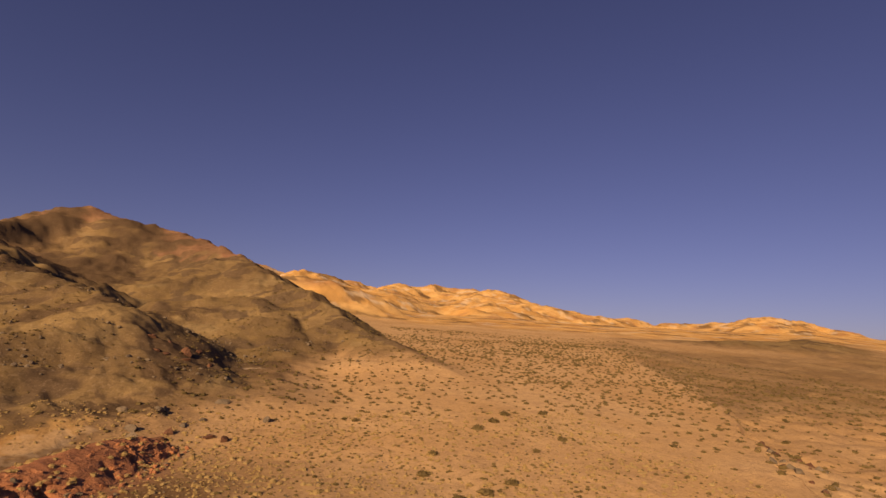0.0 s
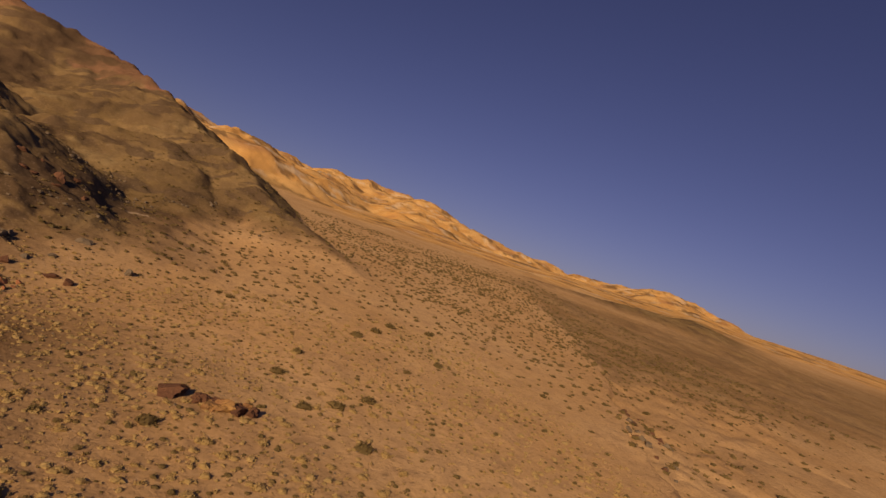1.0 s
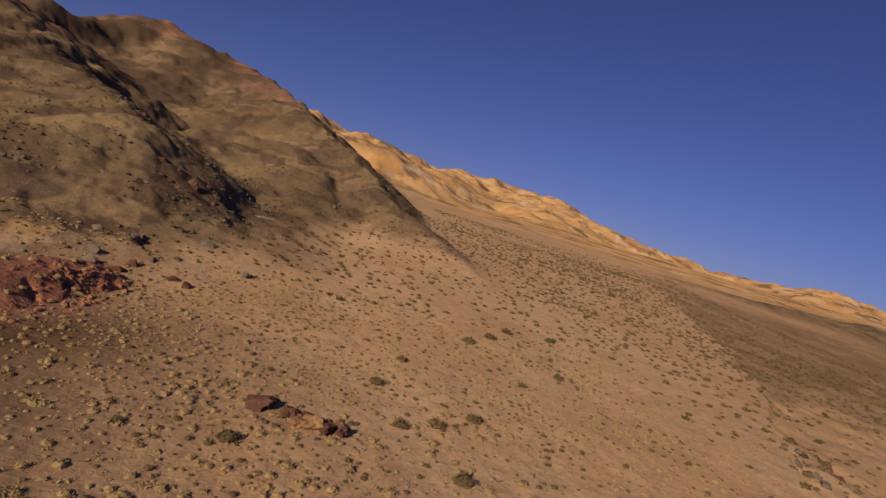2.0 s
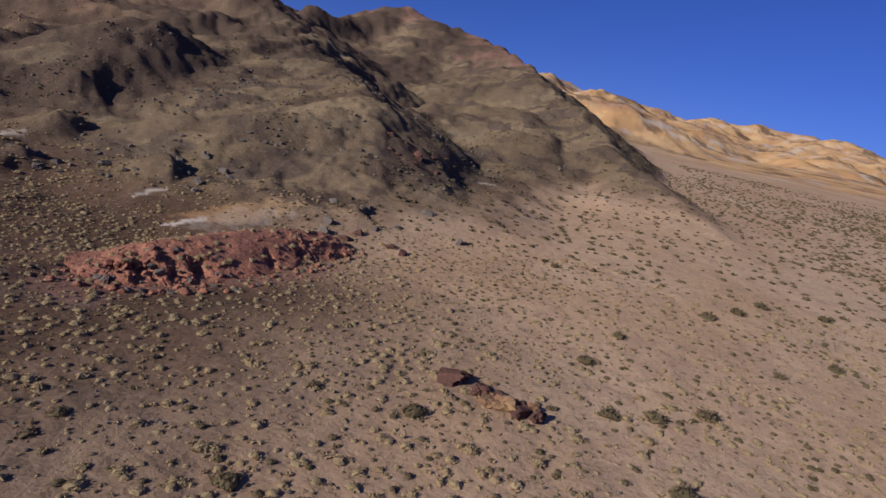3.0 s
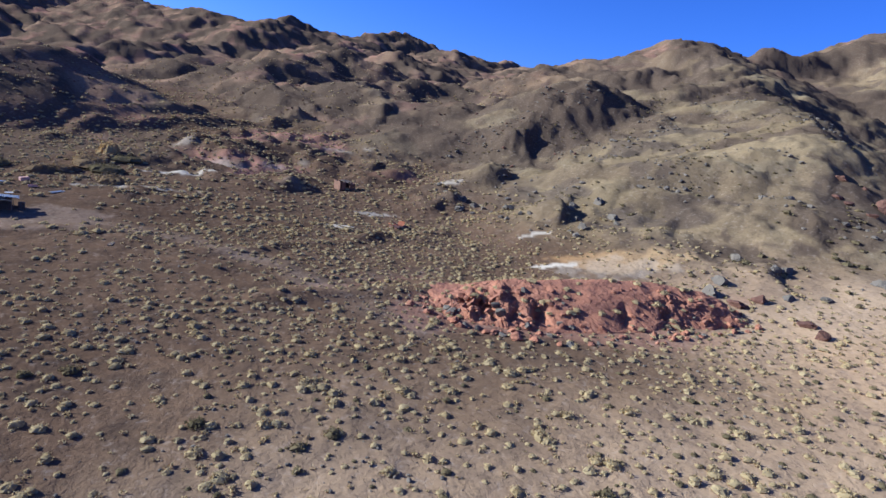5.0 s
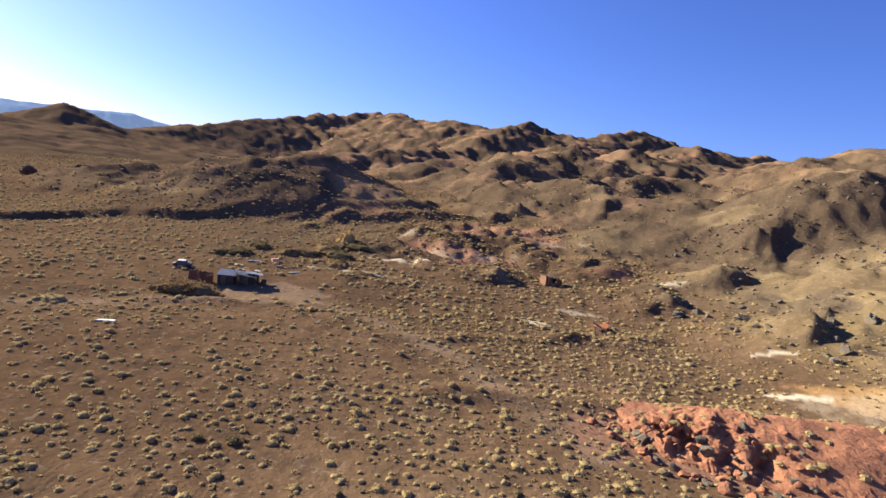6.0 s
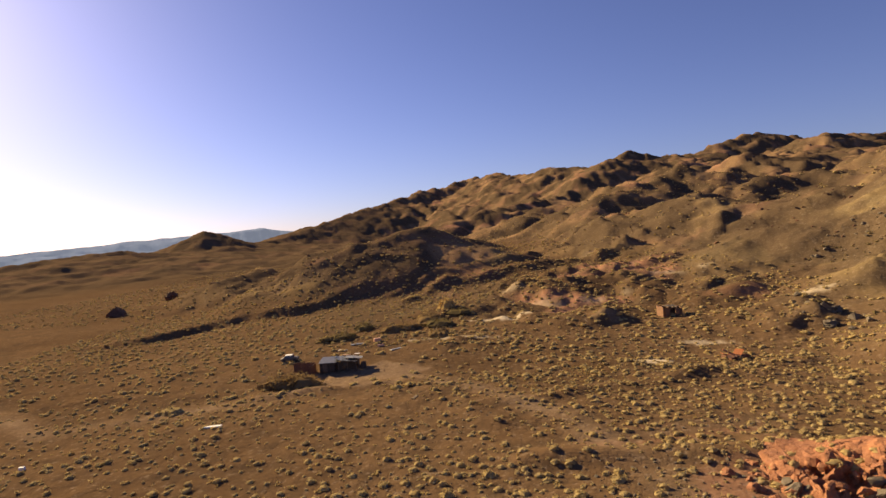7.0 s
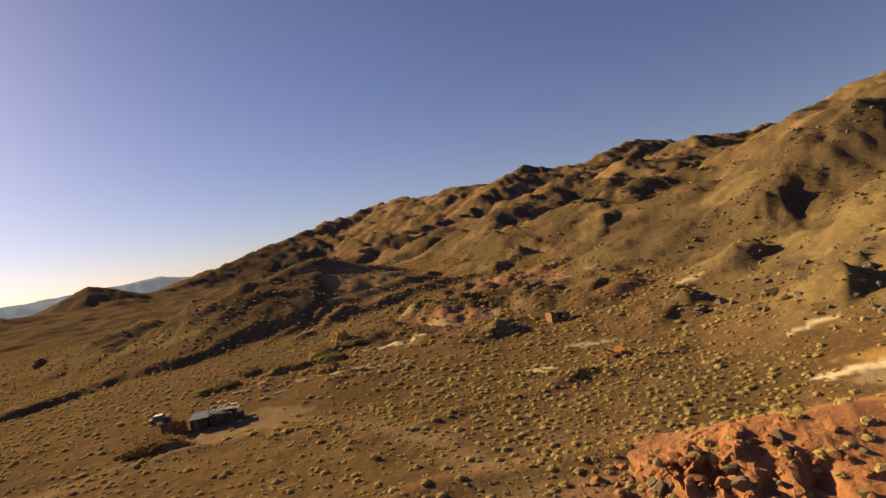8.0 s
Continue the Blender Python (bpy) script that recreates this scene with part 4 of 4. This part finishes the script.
# ---------------------------------------------------------------- shrubs
def clump(seed, leaves, core=True, flat=0.62, size=0.26):
    """Corners and triangles of one shrub of unit radius: a woody core and many small leaf blades."""
    rnd = np.random.default_rng(seed)
    verts, tris = [], []
    if core:
        k = 9 if leaves > 20 else 5
        a = np.arange(k) * 2 * np.pi / k
        for r, z in ((0.86, -0.06), (0.84, 0.32 * flat), (0.52, 0.74 * flat)):
            rr = r * (1 + 0.22 * rnd.standard_normal(k))
            verts.append(np.stack([np.cos(a) * rr, np.sin(a) * rr, np.full(k, z)], -1))
        verts.append(np.array([[0, 0, 0.9 * flat]]))
        for ring in range(2):
            for q in range(k):
                p, n_ = ring * k + q, ring * k + (q + 1) % k
                tris += [(p, n_, n_ + k), (p, n_ + k, p + k)]
        tris += [(2 * k + q, 2 * k + (q + 1) % k, 3 * k) for q in range(k)]
    base = sum(len(v) for v in verts)
    d = rnd.standard_normal((leaves, 3))
    d[:, 2] = np.abs(d[:, 2])
    d /= np.linalg.norm(d, axis=1)[:, None]
    lump = 1 + 0.25 * np.sin(3 * np.arctan2(d[:, 1], d[:, 0]) + seed) + 0.12 * rnd.standard_normal(leaves)
    mid = d * (rnd.uniform(0.72, 1.02, leaves) * lump)[:, None]
    mid[:, 2] = mid[:, 2] * flat + 0.04
    out = d + 0.55 * rnd.standard_normal((leaves, 3))
    out /= np.linalg.norm(out, axis=1)[:, None]
    side = np.cross(out, rnd.standard_normal((leaves, 3)))
    side /= np.linalg.norm(side, axis=1)[:, None]
    s = size * rnd.uniform(0.6, 1.3, leaves)[:, None]
    blades = np.stack([mid - side * s * 0.55 - out * s * 0.4, mid + side * s * 0.55 - out * s * 0.4, mid + out * s * 0.9], 1).reshape(-1, 3)
    verts.append(blades)
    tris += [(base + 3 * q, base + 3 * q + 1, base + 3 * q + 2) for q in range(leaves)]
    return np.concatenate(verts), np.array(tris)


def scatter(name, protos, x, y, size, material, label, category, lift=0.0, z=None):
    """One object of many clumps set on the ground."""
    rnd = np.random.default_rng(len(x))
    z = land(x, y)[0] if z is None else z
    vs, fs, count = [], [], 0
    for k in range(len(x)):
        v, f = protos[k % len(protos)]
        a = rnd.uniform(0, 6.3)
        c, s = math.cos(a) * size[k], math.sin(a) * size[k]
        q = np.stack([v[:, 0] * c - v[:, 1] * s + x[k], v[:, 0] * s + v[:, 1] * c + y[k], v[:, 2] * size[k] * rnd.uniform(0.8, 1.25) + z[k] + lift], -1)
        vs.append(q), fs.append(f + count)
        count += len(v)
    ob = new(name, sheet(name, np.concatenate(vs), np.concatenate(fs), material))
    return tagged(ob, label, category, kind="stuff")


def spread_points(cell, x0, x1, y0, y1, seed, keep):
    """Loosely spaced places, one in a cell at most."""
    rnd = np.random.default_rng(seed)
    x, y = np.meshgrid(np.arange(x0, x1, cell), np.arange(y0, y1, cell))
    x = x.ravel() + rnd.uniform(-0.48, 0.48, x.size) * cell
    y = y.ravel() + rnd.uniform(-0.48, 0.48, y.size) * cell
    ok = rnd.random(x.size) < keep(x, y)
    return x[ok], y[ok], rnd.random(int(ok.sum()))


def bare(x, y):
    """How bare the ground is of shrubs: yard, tracks, the sandy wash."""
    yard = np.exp(-(((x + 80) / 9) ** 2 + ((y - 0) / 8) ** 2))
    wash = np.exp(-(((x - 10 - 0.3 * (y - 40)) / 13) ** 2)) * smooth(20, 45, y)
    outcrop = np.exp(-(((x + 37) / 7) ** 2 + ((y - 49) / 13) ** 2))
    salt = np.exp(-(((x + 59) / 4) ** 2 + ((y - 63) / 2.5) ** 2)) + np.exp(-(((x + 46.5) / 5) ** 2 + ((y - 58) / 3) ** 2))
    return np.clip(yard + 0.35 * wash + outcrop + salt, 0, 1)


def near_density(x, y):
    patch = 0.55 + 0.7 * smooth(-0.35, 0.5, fbm(x / 17, y / 17, 3, 201))
    z, hill = land(x, y)
    green = 1 + 0.5 * np.exp(-(((x + 22) / 16) ** 2 + ((y - 34) / 14) ** 2)) + 0.9 * np.exp(-(((x + 75) / 26) ** 2 + ((y - 42) / 16) ** 2))
    return np.clip(0.95 * patch * green * (1 - 0.75 * hill) * (1 - bare(x, y)) * (1 - 0.45 * smooth(26, 6, y) * smooth(-28, -50, x) * smooth(-105, -80, x)), 0, 1)


near_protos = [clump(s, 58, True, 0.66, 0.19) for s in range(8)]
small_protos = [clump(s, 24, True, 0.62, 0.34) for s in range(20, 26)]
far_protos = [clump(s, 8, True, 0.6, 0.5) for s in range(40, 44)]
tuft_protos = [clump(s, 11, False, 0.7, 0.8) for s in range(50, 54)]

x, y, r = spread_points(1.08, -72, 40, -34, 78, 1, near_density)
# Olive shrubs on sand, their leaf colour also dark to stand for shadows.
dusky = np.random.default_rng(3).random(len(x)) < 0.5 * sandy(x, y)
size = 0.155 + 0.28 * r**1.8
scatter("low_shrubs", near_protos, x[~dusky], y[~dusky], size[~dusky], SHRUB_LEAF, "low grey-green desert shrubs dotted over stony soil", "shrubs")
scatter("dark_shrubs", near_protos, x[dusky], y[dusky], 0.8 * size[dusky], GREEN_LEAF, "low olive shrubs dotted over pale sand, darkened for their shadows", "shrubs")
x, y, r = spread_points(1.15, -75, 45, -30, 80, 2, lambda a, b: 0.8 * near_density(a, b))
scatter("shrub_tufts", tuft_protos, x, y, 0.08 + 0.14 * r, SHRUB_LEAF, "small dry tufts between the desert shrubs", "tufts")
x, y, r = spread_points(1.5, -165, -70, -75, 78, 3, near_density)
scatter("low_shrubs", small_protos, x, y, 0.22 + 0.34 * r**2, SHRUB_LEAF, "low grey-green desert shrubs on the far side of the fan", "shrubs")
x, y, r = spread_points(1.9, -40, 140, 76, 260, 4, lambda a, b: 0.5 * near_density(a, b) + 0.08)
scatter("dark_shrubs", far_protos, x, y, 0.3 + 0.4 * r**2, GREEN_LEAF, "sparse desert shrubs along the wash and lower slopes", "shrubs")
x, y, r = spread_points(2.5, -420, -160, -160, 180, 5, lambda a, b: 0.3 + 0.4 * near_density(a, b))
scatter("low_shrubs", far_protos, x, y, 0.3 + 0.42 * r**2, SHRUB_LEAF, "scattered low shrubs over the western slopes", "shrubs")
x, y, r = spread_points(2.6, 45, 190, 34, 330, 6, lambda a, b: 0.25 + 0.6 * smooth(0.0, 0.45, fbm(a / 50, b / 50, 3, 205)))
scatter("dark_shrubs", far_protos, x, y, 0.3 + 0.5 * r**2, GREEN_LEAF, "dark olive shrubs along the upper wash", "shrubs")
x, y, r = spread_points(1.7, -120, 30, 66, 200, 7, lambda a, b: 0.65 * land(a, b)[1] * smooth(-0.1, 0.4, fbm(a / 15, b / 15, 3, 207)))
scatter("slope_shrubs", far_protos, x, y, 0.2 + 0.3 * r**2, GREEN_LEAF, "small dark shrubs and tufts on the hill slopes", "shrubs")


ox, oy, oz = OUTCROP
pick = np.random.default_rng(77)
i, j = pick.integers(8, ox.shape[0] - 8, 130), pick.integers(8, ox.shape[1] - 6, 130)
scatter("outcrop_shrubs", near_protos, ox[i, j], oy[i, j], 0.2 + 0.28 * pick.random(130), SHRUB_LEAF, "grey-green shrubs rooted on the red outcrop", "shrubs", -0.05, oz[i, j])


def pebbles():
    protos = []
    for k in range(5):
        bm = stone((1, 1, 1), 300 + k, 0.7, 1, 4, 0.3)
        bm.verts.index_update()
        protos.append((np.array([v.co[:] for v in bm.verts]), np.array([[v.index for v in f.verts] for f in bm.faces])))
        bm.free()
    gravel = lambda a, b: smooth(0.0, 0.7, fbm(a / 12, b / 12, 3, 211))
    x, y, r = spread_points(0.9, -60, 25, 4, 56, 8, gravel)
    scatter("loose_stones", protos, x, y, 0.06 + 0.13 * r**3, GREY_ROCK, "scattered grey and brown stones on the soil", "stones")
    rocky = lambda a, b: land(a, b)[1] * smooth(0.0, 0.5, fbm(a / 14, b / 14, 3, 213))
    x, y, r = spread_points(1.6, -130, 10, 60, 160, 9, rocky)
    scatter("slope_rocks", protos, x, y, 0.15 + 0.55 * r**4, GREY_ROCK, "broken dark rocks scattered over the slopes", "rocks")
    x, y, r = spread_points(2.6, -240, -90, -60, 130, 10, rocky)
    scatter("slope_rocks", protos, x, y, 0.15 + 0.5 * r**4, DARK_ROCK, "broken brown rocks scattered over the western slopes", "rocks")


pebbles()


def bush(name, seed, leaves, material, size, flat, blade):
    """A bush as a thing: a crown of small blades over bent stems."""
    v, f = clump(seed, leaves, True, flat, blade)
    ob = thing(name, pose(0, 0, 0), "", "shrub")
    part("crown", sheet("crown", v * np.array(size), f, material), material, ob)
    bm = bmesh.new()
    rnd = random.Random(seed)
    for k in range(7):
        a, lean = rnd.uniform(0, 6.3), rnd.uniform(0.3, 0.8)
        made = bmesh.ops.create_cone(bm, cap_ends=True, segments=5, radius1=0.035, radius2=0.012, depth=1.0)["verts"]
        m = Matrix.Rotation(a, 4, "Z") @ Matrix.Rotation(lean, 4, "Y") @ Matrix.Translation((0, 0, 0.45))
        bmesh.ops.transform(bm, matrix=Matrix.Diagonal((*size, 1)) @ m, verts=made)
    part("woody_base", bm, WOOD_STEM, ob)
    return ob


def plant(proto, x, y, scale, turn, label, group, z=None):
    ob = copy_thing(proto, pose(x, y, (height(x, y) if z is None else z) - 0.03, 0, 0, turn))
    ob.scale = (scale, scale, scale)
    return tagged(ob, label, "shrub", group)


creosotes = [bush("creosote_bush", 60 + k, 170, GREEN_LEAF, (1, 1, 1.0), 0.75, 0.2) for k in range(3)]
saltbushes = [bush("desert_shrub", 80 + k, 130, SHRUB_LEAF, (1, 1, 1), 0.62, 0.2) for k in range(4)]
for k, (bx, by, bs) in enumerate(((16.6, 66.5, 1.1), (20.7, 70.8, 1.15), (24.7, 76.0, 1.15), (4.9, 37.9, 0.9), (8.3, 39.2, 1.0), (12.3, 41.6, 1.0), (2.9, 46.2, 0.95), (6.0, 53.4, 0.85), (-2.1, 73.9, 0.8), (9.3, 30.7, 1.0), (-8.1, 30.9, 1.0), (-15.2, 30.2, 0.6), (-14.5, 19.6, 0.85), (-25.6, 20.0, 0.6), (-38.2, 7.8, 0.65), (-38.4, 5.5, 0.5), (-25.3, 18.0, 0.55), (-29.4, 13.6, 0.6), (28, 60, 0.9), (33, 78, 1.0), (21, 54, 0.7))):
    plant(creosotes[k % 3], bx, by, 0.8 * bs, 40 * k, "dark olive creosote bush standing on open sandy soil", "creosote bushes")
x, y, r = spread_points(3.6, -44, 14, 12, 50, 12, lambda a, b: 1.2 * near_density(a, b))
z = land(x, y)[0]
rnd = random.Random(12)
for k in range(min(len(x), 130)):
    if math.hypot(x[k] + 37, y[k] - 49) > 12:
        plant(saltbushes[k % 4], float(x[k]), float(y[k]), 0.3 + 0.26 * float(r[k]), rnd.uniform(0, 360), "rounded grey-green saltbush on stony soil", "saltbushes", float(z[k]))
for ob in (*creosotes, *saltbushes):
    for o in (*ob.children_recursive, ob):
        bpy.data.objects.remove(o)


def brush(name, x, y, size, turn, material, label, seed, leaves=700):
    """A large bush: a mesh of many fine blades."""
    vs, fs, count = [], [], 0
    rnd = np.random.default_rng(seed)
    for k in range(7):
        v, f = clump(seed + k, leaves // 7, True, 0.85, 0.11)
        v = v * rnd.uniform(0.5, 0.68) + np.array([rnd.uniform(-0.55, 0.55), rnd.uniform(-0.4, 0.4), 0])
        vs.append(v * np.array(size)), fs.append(f + count)
        count += len(v)
    ob = thing(name, pose(x, y, height(x, y) - 0.05, 0, 0, turn), label, "bush")
    part("crown", sheet("crown", np.concatenate(vs), np.concatenate(fs), material), material, ob)
    bm = bmesh.new()
    r2 = random.Random(seed)
    for k in range(10):
        made = bmesh.ops.create_cone(bm, cap_ends=True, segments=5, radius1=0.05, radius2=0.015, depth=size[2])["verts"]
        m = Matrix.Translation((r2.uniform(-0.5, 0.5) * size[0], r2.uniform(-0.4, 0.4) * size[1], size[2] * 0.35)) @ Matrix.Rotation(r2.uniform(-0.5, 0.5), 4, "X") @ Matrix.Rotation(r2.uniform(-0.5, 0.5), 4, "Y")
        bmesh.ops.transform(bm, matrix=m, verts=made)
    part("woody_base", bm, WOOD_STEM, ob)


brush("dry_thicket", -75.6, -6.4, (4.3, 2.4, 2.5), 86, DRY_LEAF, "wide dry brown thicket in front of the shack", 300, 2600)
brush("straw_bush", -116.5, 12.6, (2.0, 1.7, 3.4), 10, STRAW_LEAF, "tall straw-yellow dry bush in the wash", 320)
for k, (bx, by, bs) in enumerate(((-110, 9, 2.6), (-106, 11, 2.4), (-113, 15, 2.2), (-104, 4, 2.2), (-101, -6, 2.4), (-108, -3, 2.0), (-97, 12, 1.8))):
    brush("dark_thicket", bx, by, (1.6 * bs, bs * 1.2, 2.0), 30 * k, GREEN_LEAF if k % 3 else DRY_LEAF, "dense dark thicket along the wash near the shack", 340 + 9 * k, 800)
brush("dead_brush", -68.6, -18.5, (2.2, 1.4, 1.2), 50, SHRUB_LEAF, "flat grey heap of dead brush on bare soil", 420, 420)
